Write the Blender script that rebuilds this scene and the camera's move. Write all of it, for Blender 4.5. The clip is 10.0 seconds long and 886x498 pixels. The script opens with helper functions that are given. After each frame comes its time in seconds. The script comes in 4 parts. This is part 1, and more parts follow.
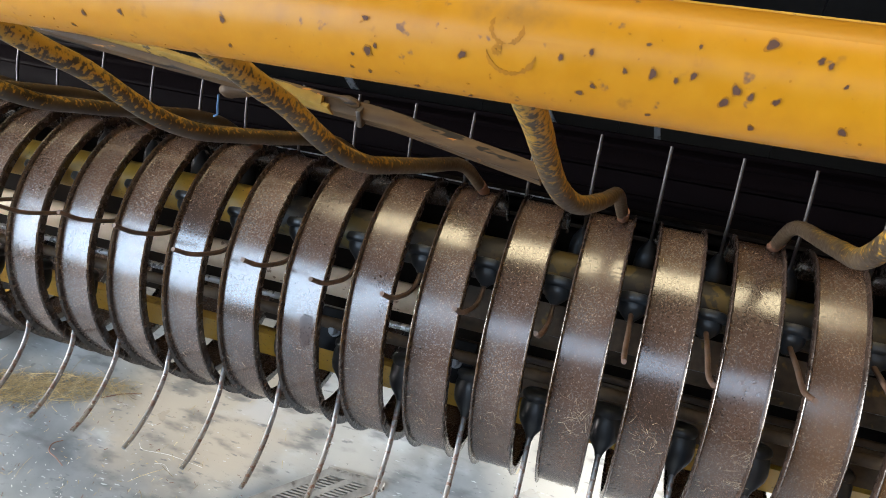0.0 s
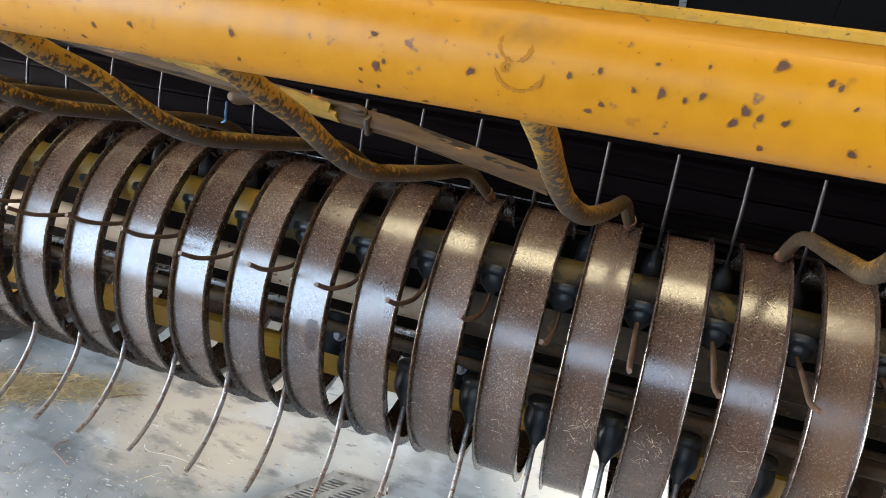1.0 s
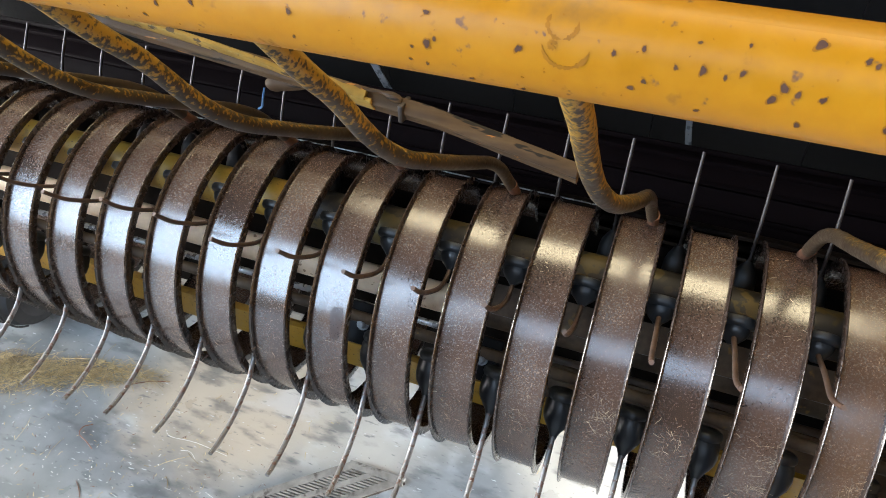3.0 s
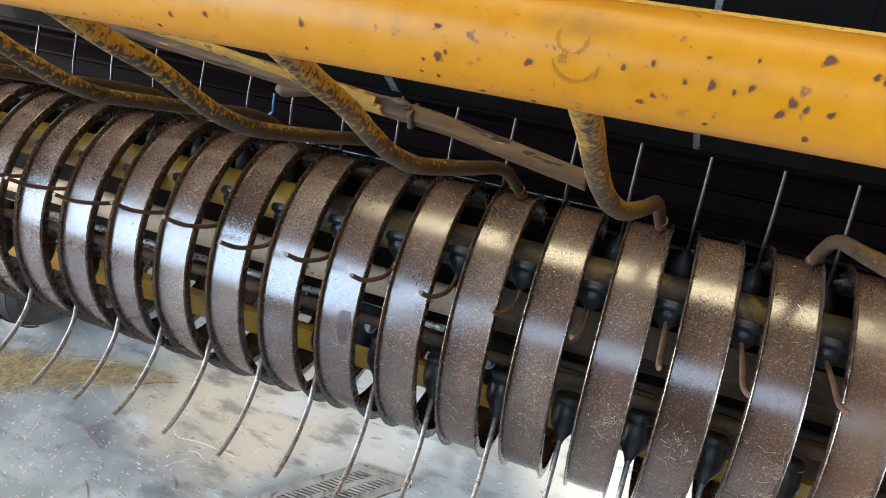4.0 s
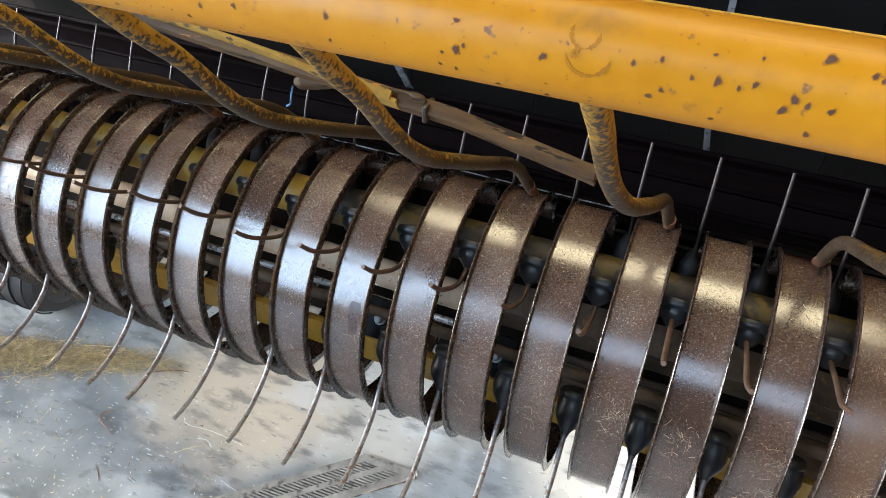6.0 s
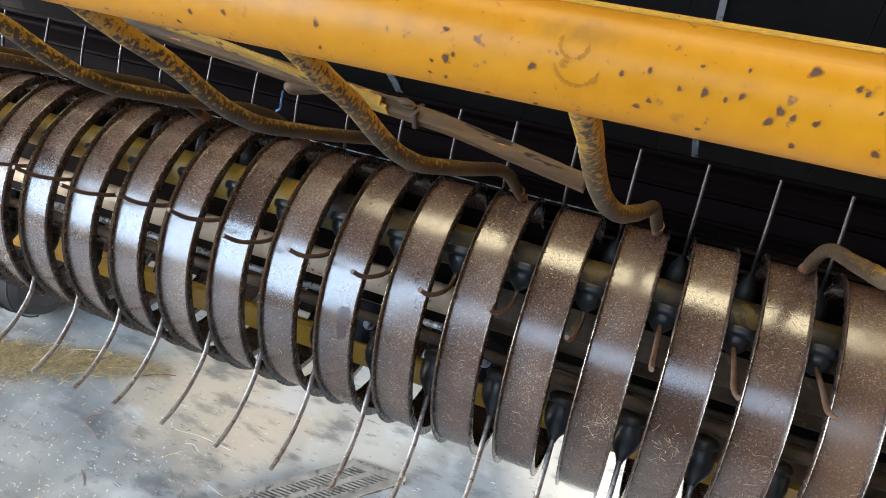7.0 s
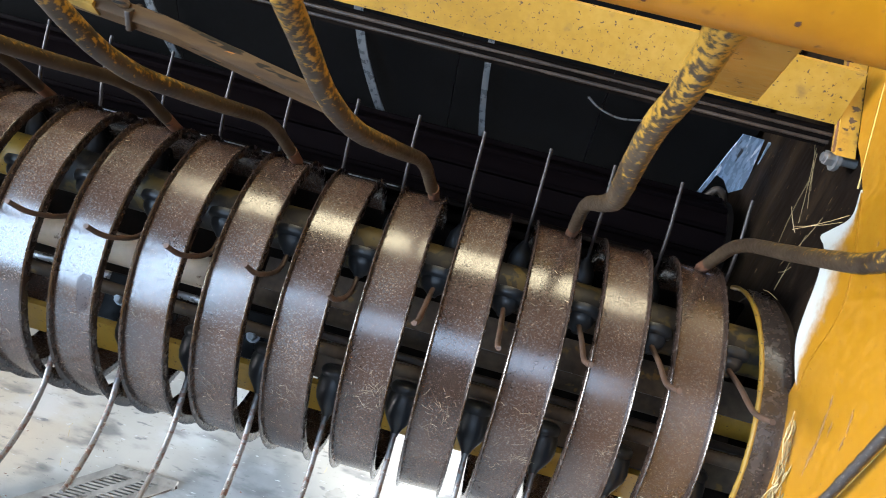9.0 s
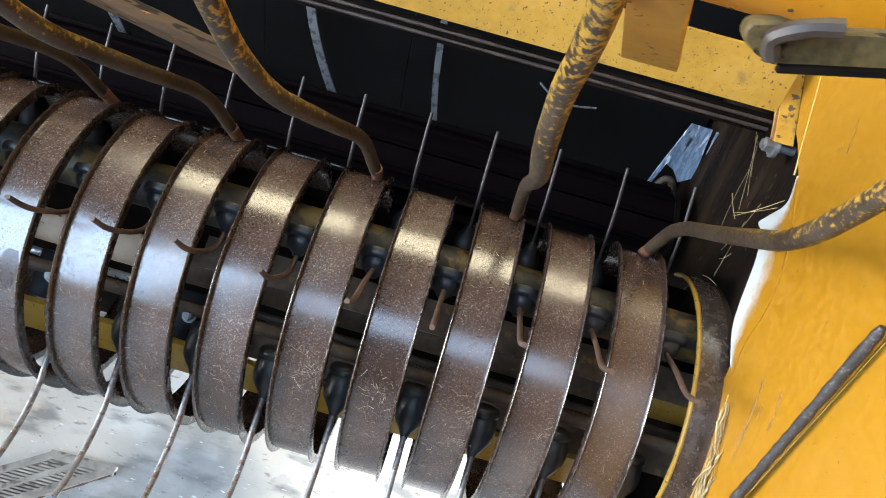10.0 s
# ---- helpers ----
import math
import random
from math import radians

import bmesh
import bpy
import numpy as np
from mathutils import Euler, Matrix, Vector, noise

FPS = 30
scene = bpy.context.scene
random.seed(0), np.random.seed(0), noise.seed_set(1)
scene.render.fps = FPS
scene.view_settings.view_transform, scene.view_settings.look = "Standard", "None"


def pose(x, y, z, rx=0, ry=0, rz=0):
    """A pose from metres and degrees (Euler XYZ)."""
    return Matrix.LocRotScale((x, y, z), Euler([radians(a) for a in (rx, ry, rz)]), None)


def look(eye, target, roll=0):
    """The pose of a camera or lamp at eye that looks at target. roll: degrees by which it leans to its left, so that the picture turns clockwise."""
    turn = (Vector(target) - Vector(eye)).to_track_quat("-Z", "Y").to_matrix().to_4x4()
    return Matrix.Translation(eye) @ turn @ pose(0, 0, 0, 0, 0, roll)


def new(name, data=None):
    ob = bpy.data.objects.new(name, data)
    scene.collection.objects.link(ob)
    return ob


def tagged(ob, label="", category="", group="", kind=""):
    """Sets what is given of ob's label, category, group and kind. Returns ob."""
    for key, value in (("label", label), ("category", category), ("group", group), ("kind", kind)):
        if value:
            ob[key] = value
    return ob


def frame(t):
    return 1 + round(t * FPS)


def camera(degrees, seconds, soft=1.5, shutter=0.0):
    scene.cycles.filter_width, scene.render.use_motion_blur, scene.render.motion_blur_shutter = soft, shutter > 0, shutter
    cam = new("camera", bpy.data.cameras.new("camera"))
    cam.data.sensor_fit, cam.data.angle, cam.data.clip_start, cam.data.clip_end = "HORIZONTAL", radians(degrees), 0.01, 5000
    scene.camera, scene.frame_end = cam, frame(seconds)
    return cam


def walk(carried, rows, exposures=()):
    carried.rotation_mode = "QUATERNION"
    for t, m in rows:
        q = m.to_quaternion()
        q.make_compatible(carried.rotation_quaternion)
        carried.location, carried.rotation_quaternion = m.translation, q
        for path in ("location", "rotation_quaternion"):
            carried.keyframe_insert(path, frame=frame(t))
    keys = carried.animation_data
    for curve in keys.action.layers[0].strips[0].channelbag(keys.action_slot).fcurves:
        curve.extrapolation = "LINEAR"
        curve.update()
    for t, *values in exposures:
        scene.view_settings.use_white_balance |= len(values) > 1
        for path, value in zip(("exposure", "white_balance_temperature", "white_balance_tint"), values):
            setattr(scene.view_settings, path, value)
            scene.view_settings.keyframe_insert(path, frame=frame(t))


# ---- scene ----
# The pickup reel's axis is the world's X axis; z = FLOOR is the barn floor.
P = 0.066          # spacing of the stripper bands
FLOOR = -0.3055
LEFT, RIGHT = -9, 10   # band numbers at the ends

cam = camera(64.26, 10.0, soft=0.95, shutter=0.3)
ROWS = [
    (0.0, 0.4149, -0.5357, 0.5598, 49.796, 0.076, 18.806),
    (0.5, 0.4140, -0.5288, 0.5621, 49.951, 0.029, 19.194),
    (1.0, 0.4138, -0.5331, 0.5629, 49.937, -0.045, 19.527),
    (1.5, 0.4111, -0.5425, 0.5605, 49.982, -0.222, 20.088),
    (2.0, 0.4146, -0.5445, 0.5579, 50.004, -0.350, 20.607),
    (2.5, 0.4123, -0.5483, 0.5593, 49.992, -0.286, 20.960),
    (4.0, 0.4092, -0.5490, 0.5654, 50.114, -0.026, 21.813),
    (4.5, 0.4105, -0.5527, 0.5660, 50.006, -0.068, 22.223),
    (5.0, 0.4097, -0.5577, 0.5651, 49.925, -0.169, 22.705),
    (5.5, 0.4113, -0.5595, 0.5667, 49.870, -0.281, 23.218),
    (7.0, 0.4116, -0.5590, 0.5698, 50.311, -1.254, 22.638),
    (7.5, 0.4194, -0.5517, 0.5672, 50.759, -2.115, 20.868),
    (7.8, 0.4360, -0.5451, 0.5368, 52.271, -4.562, 16.005),
    (8.0, 0.4542, -0.5303, 0.5229, 53.172, -5.903, 13.542),
    (8.5, 0.4470, -0.5344, 0.5070, 54.294, -8.757, 11.381),
    (9.0, 0.4690, -0.5456, 0.5075, 53.250, -10.006, 11.881),
    (9.5, 0.4835, -0.5436, 0.5013, 53.102, -11.363, 11.352),
    (10.0, 0.4972, -0.5416, 0.4982, 53.125, -12.142, 10.505),
]
poses = [(t, pose(*v)) for t, *v in ROWS]
walk(cam, poses, [(0.0, -0.06, 6300, 10), (2.5, 0.01, 6150, 10), (5.0, 0.03, 6150, 10), (7.5, 0.02, 6200, 10), (8.0, 0.0, 6150, 10), (8.5, 0.13, 5850, 9), (10.0, 0.15, 5850, 9)])

# ---- world and light ----
world = bpy.data.worlds.new("barn_daylight")
scene.world = world
world.use_nodes = True
wn = world.node_tree.nodes
sky = wn.new("ShaderNodeTexSky")
sky.sky_type, sky.sun_disc = "NISHITA", False
sky.sun_elevation, sky.sun_rotation = radians(40), radians(200)
world.node_tree.links.new(sky.outputs[0], wn["Background"].inputs[0])
wn["Background"].inputs[1].default_value = 0.05


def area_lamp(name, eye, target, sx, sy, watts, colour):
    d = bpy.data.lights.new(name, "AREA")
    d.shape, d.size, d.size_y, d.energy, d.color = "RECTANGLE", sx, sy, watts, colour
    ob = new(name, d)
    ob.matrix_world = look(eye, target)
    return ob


# daylight through the wide doorways on the camera's side, the low side doorway, and the strip lamp
area_lamp("door_daylight", (-3.35, -4.4, 2.75), (-0.1, 0, 0.1), 3.6, 4.3, 660, (0.60, 0.785, 1.0))
area_lamp("left_doorway_daylight", (-4.85, -1.5, 0.80), (-0.3, 0, -0.05), 2.4, 1.9, 860, (1.0, 0.95, 0.89))
# lamp added under the closed ceiling for the bands' blue highlight; no opening there
area_lamp("blue_highlight_lamp", (0.75, -2.9, 2.35), (0.5, -0.2, 0), 2.4, 0.9, 39, (0.64, 0.79, 1.0))
area_lamp("side_daylight", (2.75, 0.5, 0.30), (0, 0.2, -0.3), 2.2, 1.1, 700, (0.95, 0.965, 1.0))
area_lamp("strip_lamp_light", (0.35, 0.50, 2.60), (0.35, 0.0, 0), 2.5, 0.66, 65, (1.0, 0.83, 0.51))


# ---- materials ----
def material(name, colours, rough=0.5, metal=0.0, scale=20.0, spots=None, bump=0.15, rough_var=0.12, fine=140.0, stretch=(1, 1, 1), spot2=None, bump_dist=0.001, masked=False, ior=1.5, spot_bump=0.0, wear_z=None, top_only=False, wear_axis=2, wear_gain=0.32, island=False, wear_second=False, span=(0.33, 0.67)):
    """Noise between colours at two scales; spots: (colour, scale, threshold, roughness) of chips or specks."""
    m = bpy.data.materials.new(name)
    m.use_nodes = True
    nt, lk = m.node_tree.nodes, m.node_tree.links.new
    b = nt["Principled BSDF"]
    co = nt.new("ShaderNodeTexCoord")
    mp = nt.new("ShaderNodeMapping")
    mp.inputs["Scale"].default_value = stretch
    lk(co.outputs["Object"], mp.inputs[0])
    n1, n2 = nt.new("ShaderNodeTexNoise"), nt.new("ShaderNodeTexNoise")
    n1.inputs["Scale"].default_value, n1.inputs["Detail"].default_value = scale, 6
    n2.inputs["Scale"].default_value, n2.inputs["Detail"].default_value = fine, 4
    info = nt.new("ShaderNodeObjectInfo")
    off = nt.new("ShaderNodeVectorMath")
    off.operation = "MULTIPLY_ADD"
    off.inputs[1].default_value = (1, 1, 1)
    comb = nt.new("ShaderNodeCombineXYZ")
    sc = nt.new("ShaderNodeMath")
    sc.operation, sc.inputs[1].default_value = "MULTIPLY", 37.0
    lk(info.outputs["Random"], sc.inputs[0])
    lk(sc.outputs[0], comb.inputs[0])
    lk(sc.outputs[0], comb.inputs[1])
    lk(mp.outputs[0], off.inputs[0])
    lk(comb.outputs[0], off.inputs[2])
    lk(off.outputs[0], n1.inputs["Vector"])
    lk(off.outputs[0], n2.inputs["Vector"])
    mixf = nt.new("ShaderNodeMath")
    mixf.operation, mixf.inputs[1].default_value = "MULTIPLY_ADD", 0.35
    lk(n2.outputs[0], mixf.inputs[0])
    sub = nt.new("ShaderNodeMath")
    sub.operation, sub.inputs[1].default_value = "MULTIPLY", 0.65
    lk(n1.outputs[0], sub.inputs[0])
    lk(sub.outputs[0], mixf.inputs[2])
    ramp = nt.new("ShaderNodeValToRGB")
    els = ramp.color_ramp.elements
    els[0].position, els[1].position = span
    els[0].color, els[1].color = (*colours[0], 1), (*colours[-1], 1)
    for i, c in enumerate(colours[1:-1]):
        e = els.new(span[0] + (span[1] - span[0]) * (i + 1) / (len(colours) - 1))
        e.color = (*c, 1)
    lk(mixf.outputs[0], ramp.inputs[0])
    out = ramp.outputs[0]
    rr = nt.new("ShaderNodeMapRange")
    rr.inputs["From Min"].default_value, rr.inputs["From Max"].default_value = 0.3, 0.7
    rr.inputs["To Min"].default_value, rr.inputs["To Max"].default_value = max(0.03, rough - rough_var), min(1, rough + rough_var)
    lk(n2.outputs[0], rr.inputs["Value"])
    rout = rr.outputs[0]
    metal_out, relief = None, mixf.outputs[0]
    for sp in (spots, spot2):
        if not sp:
            continue
        colour, s_scale, thr, s_rough, *soft = sp
        v = nt.new("ShaderNodeTexNoise")
        v.inputs["Scale"].default_value, v.inputs["Detail"].default_value, v.inputs["Roughness"].default_value = s_scale, 3, 0.55
        lk(off.outputs[0], v.inputs["Vector"])
        st = nt.new("ShaderNodeMapRange")
        st.inputs["From Min"].default_value, st.inputs["From Max"].default_value = thr, thr + (soft[0] if soft else 0.03)
        height = v.outputs[0]
        if masked:
            ad = nt.new("ShaderNodeMath")
            ad.operation, ad.inputs[1].default_value = "MULTIPLY_ADD", 0.32
            lk(n1.outputs[0], ad.inputs[0])
            su = nt.new("ShaderNodeMath")
            su.operation, su.inputs[1].default_value = "SUBTRACT", 0.16
            lk(height, su.inputs[0])
            lk(su.outputs[0], ad.inputs[2])
            height = ad.outputs[0]
        if wear_z and sp is (spot2 if wear_second else spots):
            # paint survives above, worn off below
            xyz = nt.new("ShaderNodeSeparateXYZ")
            lk(co.outputs["Object"], xyz.inputs[0])
            wr = nt.new("ShaderNodeMapRange")
            wr.inputs["From Min"].default_value, wr.inputs["From Max"].default_value = wear_z
            wr.inputs["To Min"].default_value, wr.inputs["To Max"].default_value = 0.0, wear_gain
            lk(xyz.outputs[wear_axis], wr.inputs["Value"])
            ws = nt.new("ShaderNodeMath")
            lk(height, ws.inputs[0])
            lk(wr.outputs[0], ws.inputs[1])
            height = ws.outputs[0]
            if top_only:
                # rubbed off on the underside
                geo = nt.new("ShaderNodeNewGeometry")
                nz = nt.new("ShaderNodeSeparateXYZ")
                lk(geo.outputs["Normal"], nz.inputs[0])
                nm = nt.new("ShaderNodeMapRange")
                nm.inputs["From Min"].default_value, nm.inputs["From Max"].default_value = -0.5, 0.7
                nm.inputs["To Min"].default_value, nm.inputs["To Max"].default_value = -0.14, 0.05
                lk(nz.outputs[2], nm.inputs["Value"])
                wt = nt.new("ShaderNodeMath")
                lk(height, wt.inputs[0])
                lk(nm.outputs[0], wt.inputs[1])
                height = wt.outputs[0]
        lk(height, st.inputs["Value"])
        mx = nt.new("ShaderNodeMix")
        mx.data_type = "RGBA"
        mx.inputs[7].default_value = (*colour, 1)
        lk(st.outputs[0], mx.inputs[0])
        lk(out, mx.inputs[6])
        out = mx.outputs[2]
        mr = nt.new("ShaderNodeMix")
        mr.inputs[3].default_value = s_rough
        lk(st.outputs[0], mr.inputs[0])
        lk(rout, mr.inputs[2])
        rout = mr.outputs[0]
        if spot_bump:
            pit = nt.new("ShaderNodeMath")
            pit.operation, pit.inputs[1].default_value = "MULTIPLY_ADD", spot_bump
            lk(st.outputs[0], pit.inputs[0])
            lk(relief, pit.inputs[2])
            relief = pit.outputs[0]
        if metal:
            mm = nt.new("ShaderNodeMix")
            mm.inputs[2].default_value, mm.inputs[3].default_value = metal, 0.0
            lk(st.outputs[0], mm.inputs[0])
            if metal_out:
                lk(metal_out, mm.inputs[2])
            metal_out = mm.outputs[0]
    if island:
        # each stalk its own tone
        gi = nt.new("ShaderNodeNewGeometry")
        tone = nt.new("ShaderNodeMapRange")
        tone.inputs["To Min"].default_value, tone.inputs["To Max"].default_value = 0.45, 1.35
        lk(gi.outputs["Random Per Island"], tone.inputs["Value"])
        mul = nt.new("ShaderNodeVectorMath")
        mul.operation = "SCALE"
        lk(out, mul.inputs[0])
        lk(tone.outputs[0], mul.inputs["Scale"])
        out = mul.outputs[0]
    lk(out, b.inputs["Base Color"])
    lk(rout, b.inputs["Roughness"])
    b.inputs["Metallic"].default_value = metal
    b.inputs["IOR"].default_value = ior
    if metal_out:
        lk(metal_out, b.inputs["Metallic"])
    if bump:
        bp = nt.new("ShaderNodeBump")
        bp.inputs["Strength"].default_value, bp.inputs["Distance"].default_value = bump, bump_dist
        lk(relief, bp.inputs["Height"])
        lk(bp.outputs[0], b.inputs["Normal"])
    return m


band_steel = material("worn_brown_steel", [(0.034, 0.0190, 0.0124), (0.062, 0.0355, 0.0240), (0.098, 0.062, 0.044)], 0.20, 0.0, 13, spots=((0.024, 0.0130, 0.0088), 600, 0.572, 0.55), spot2=((0.21, 0.145, 0.092), 700, 0.640, 0.6), bump=0.07, rough_var=0.06, fine=500, masked=True, ior=1.78, spot_bump=0.35, span=(0.36, 0.645))
band_rim = material("dark_worn_rim", [(0.016, 0.010, 0.0075), (0.024, 0.015, 0.011), (0.038, 0.024, 0.0175)], 0.24, 0.0, 30, bump=0.05, rough_var=0.10, fine=160, ior=1.7)
yellow_paint = material("chipped_yellow_paint", [(0.285, 0.114, 0.0021), (0.340, 0.141, 0.0025), (0.385, 0.166, 0.0032)], 0.40, 0.0, 12, spots=((0.13, 0.060, 0.028), 170, 0.660, 0.6, 0.06), spot2=((0.22, 0.095, 0.010), 120, 0.64, 0.6, 0.10), bump=0.08, rough_var=0.08, ior=1.32)
yellow_plain = material("dusty_yellow_paint", [(0.30, 0.162, 0.015), (0.38, 0.210, 0.020), (0.45, 0.262, 0.042)], 0.5, 0.0, 12, spots=((0.10, 0.060, 0.035), 260, 0.645, 0.7), spot2=((0.27, 0.155, 0.04), 60, 0.60, 0.7, 0.16), bump=0.12)
yellow_panel = material("clean_yellow_panel", [(0.245, 0.114, 0.003), (0.275, 0.128, 0.0035), (0.295, 0.140, 0.004)], 0.42, 0.0, 5, spots=((0.26, 0.13, 0.045), 110, 0.715, 0.7), spot2=((0.15, 0.08, 0.045), 330, 0.70, 0.7), bump=0.0)
rod_paint = material("worn_rod_paint", [(0.017, 0.0110, 0.0068), (0.031, 0.0205, 0.0122), (0.058, 0.041, 0.025)], 0.45, 0.0, 30, spots=((0.30, 0.170, 0.020), 320, 0.655, 0.5, 0.11), spot2=((0.040, 0.027, 0.016), 260, 0.585, 0.55, 0.10), bump=0.3, bump_dist=0.0008, fine=300, wear_z=(0.25, 0.455), wear_gain=0.40, top_only=True, ior=1.4)
pale_fleck = material("pale_chaff", [(0.62, 0.60, 0.54), (0.82, 0.80, 0.74)], 0.5, 0.0, 90, bump=0.1)
dim_bar_yellow = material("dim_worn_yellow_bar", [(0.050, 0.033, 0.008), (0.088, 0.057, 0.010), (0.135, 0.087, 0.014)], 0.55, 0.0, 16, spots=((0.014, 0.010, 0.007), 24, 0.47, 0.6), spot2=((0.04, 0.028, 0.015), 70, 0.56, 0.6), bump=0.2)
# blue base and white streaks paint the doorway's reflection onto the steel
sky_tinted_steel = material("steel_with_painted_sky", [(0.22, 0.31, 0.44), (0.55, 0.66, 0.80)], 0.26, 0.2, 22, spots=((0.025, 0.025, 0.03), 44, 0.60, 0.5, 0.05), spot2=((0.92, 0.95, 1.0), 55, 0.60, 0.3, 0.05), bump=0.2, stretch=(2.2, 1, 0.5))
grimy_wall = material("grimy_brown_wall", [(0.004, 0.0028, 0.0021), (0.009, 0.006, 0.0042), (0.026, 0.017, 0.0095)], 0.6, 0.0, 16, stretch=(1, 1.6, 0.35), spots=((0.12, 0.08, 0.04), 210, 0.68, 0.8), bump=0.3, ior=1.12)
chip_brown = material("flaked_paint_spot", [(0.048, 0.025, 0.020), (0.090, 0.045, 0.030)], 0.7, 0.0, 300, bump=0.2, ior=1.2)
inner_brown = material("rusty_brown_plate", [(0.030, 0.021, 0.014), (0.070, 0.048, 0.031), (0.120, 0.086, 0.056)], 0.6, 0.0, 22, spots=((0.16, 0.095, 0.028), 60, 0.64, 0.6, 0.06), bump=0.2, ior=1.25)
hoop_steel = material("dark_grey_worn_hoop", [(0.022, 0.015, 0.012), (0.038, 0.027, 0.022), (0.062, 0.044, 0.034)], 0.24, 0.0, 18, spots=((0.16, 0.10, 0.065), 420, 0.64, 0.6), bump=0.12, masked=True, ior=1.75)
band_chaff = material("beige_chaff", [(0.20, 0.155, 0.10), (0.34, 0.275, 0.19)], 0.7, 0.0, 90, bump=0.1, island=True)
stain_brown = material("dark_grease_stain", [(0.020, 0.0100, 0.0072), (0.034, 0.0165, 0.0120)], 0.34, 0.0, 60, bump=0.06, fine=500, ior=1.58)
prop_iron = material("speckled_dark_rod", [(0.020, 0.0165, 0.0145), (0.040, 0.034, 0.030)], 0.5, 0.1, 60, spots=((0.11, 0.095, 0.082), 520, 0.58, 0.5, 0.1), bump=0.4)
greasy_brown = material("greasy_brown_steel", [(0.014, 0.009, 0.0065), (0.034, 0.023, 0.016), (0.065, 0.045, 0.031)], 0.5, 0.0, 30, bump=0.15, ior=1.4)
brown_scrape = material("bare_brown_scrape", [(0.13, 0.07, 0.03), (0.22, 0.115, 0.035)], 0.65, 0.0, 90, bump=0.2)
scrape = material("brown_scrape_mark", [(0.20, 0.082, 0.010), (0.29, 0.120, 0.007)], 0.6, 0.0, 240, bump=0.15, ior=1.2)
dirty_yellow = material("dirty_brown_channel", [(0.040, 0.027, 0.010), (0.105, 0.070, 0.023), (0.19, 0.128, 0.042)], 0.6, 0.0, 90, spots=((0.008, 0.005, 0.0035), 220, 0.60, 0.7), bump=0.3, fine=700, ior=1.3)
rod_rust = material("bare_rusty_rod", [(0.10, 0.045, 0.025), (0.20, 0.09, 0.05)], 0.6, 0.3, 60, bump=0.3)
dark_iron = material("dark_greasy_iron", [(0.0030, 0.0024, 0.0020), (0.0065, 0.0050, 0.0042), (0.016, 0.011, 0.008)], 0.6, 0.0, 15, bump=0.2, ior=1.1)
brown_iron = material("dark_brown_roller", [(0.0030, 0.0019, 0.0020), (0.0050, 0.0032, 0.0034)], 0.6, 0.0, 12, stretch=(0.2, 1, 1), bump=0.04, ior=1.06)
rubber = material("black_rubber", [(0.009, 0.010, 0.0115), (0.016, 0.0175, 0.020)], 0.43, 0.0, 30, bump=0.12, ior=1.5)
belt_rubber = material("black_belt_rubber", [(0.0040, 0.0038, 0.0038), (0.0062, 0.0060, 0.0060)], 0.42, 0.0, 8, bump=0.1, ior=1.14)
bar_cream = material("pale_worn_tube", [(0.56, 0.42, 0.28), (0.68, 0.53, 0.37), (0.76, 0.61, 0.44)], 0.5, 0.0, 25, spots=((0.24, 0.15, 0.09), 60, 0.67, 0.7), bump=0.15)
tine_steel = material("worn_grey_tine", [(0.085, 0.080, 0.076), (0.17, 0.162, 0.155)], 0.46, 0.45, 60, spots=((0.085, 0.044, 0.029), 190, 0.55, 0.65), spot2=((0.44, 0.41, 0.36), 300, 0.665, 0.4), bump=0.3)
tine_dark = material("dull_dark_tine", [(0.026, 0.022, 0.020), (0.055, 0.046, 0.041)], 0.5, 0.4, 60, bump=0.2)
tine_rust = material("rusty_tine", [(0.050, 0.033, 0.024), (0.115, 0.066, 0.043)], 0.55, 0.3, 60, bump=0.3)
bright_steel = material("polished_steel", [(0.40, 0.40, 0.40), (0.55, 0.55, 0.55)], 0.3, 0.7, 10, bump=0.04)
pale_wire_slit = material("pale_wire_and_light_slit", [(0.13, 0.14, 0.15), (0.23, 0.24, 0.25)], 0.32, 0.4, 14, bump=0.1)
bolt_steel = material("zinc_bolt", [(0.22, 0.22, 0.22), (0.36, 0.36, 0.355)], 0.40, 0.8, 60, bump=0.2)
pale_paint_line = material("pale_yellow_line", [(0.60, 0.42, 0.11), (0.72, 0.56, 0.24)], 0.6, 0.0, 160, bump=0.2)
flange_yellow = material("rust_speckled_yellow_flange", [(0.24, 0.120, 0.020), (0.42, 0.215, 0.018), (0.52, 0.28, 0.030)], 0.5, 0.0, 40, spots=((0.085, 0.045, 0.022), 130, 0.585, 0.7, 0.06), spot2=((0.16, 0.085, 0.03), 60, 0.57, 0.7, 0.12), bump=0.25)


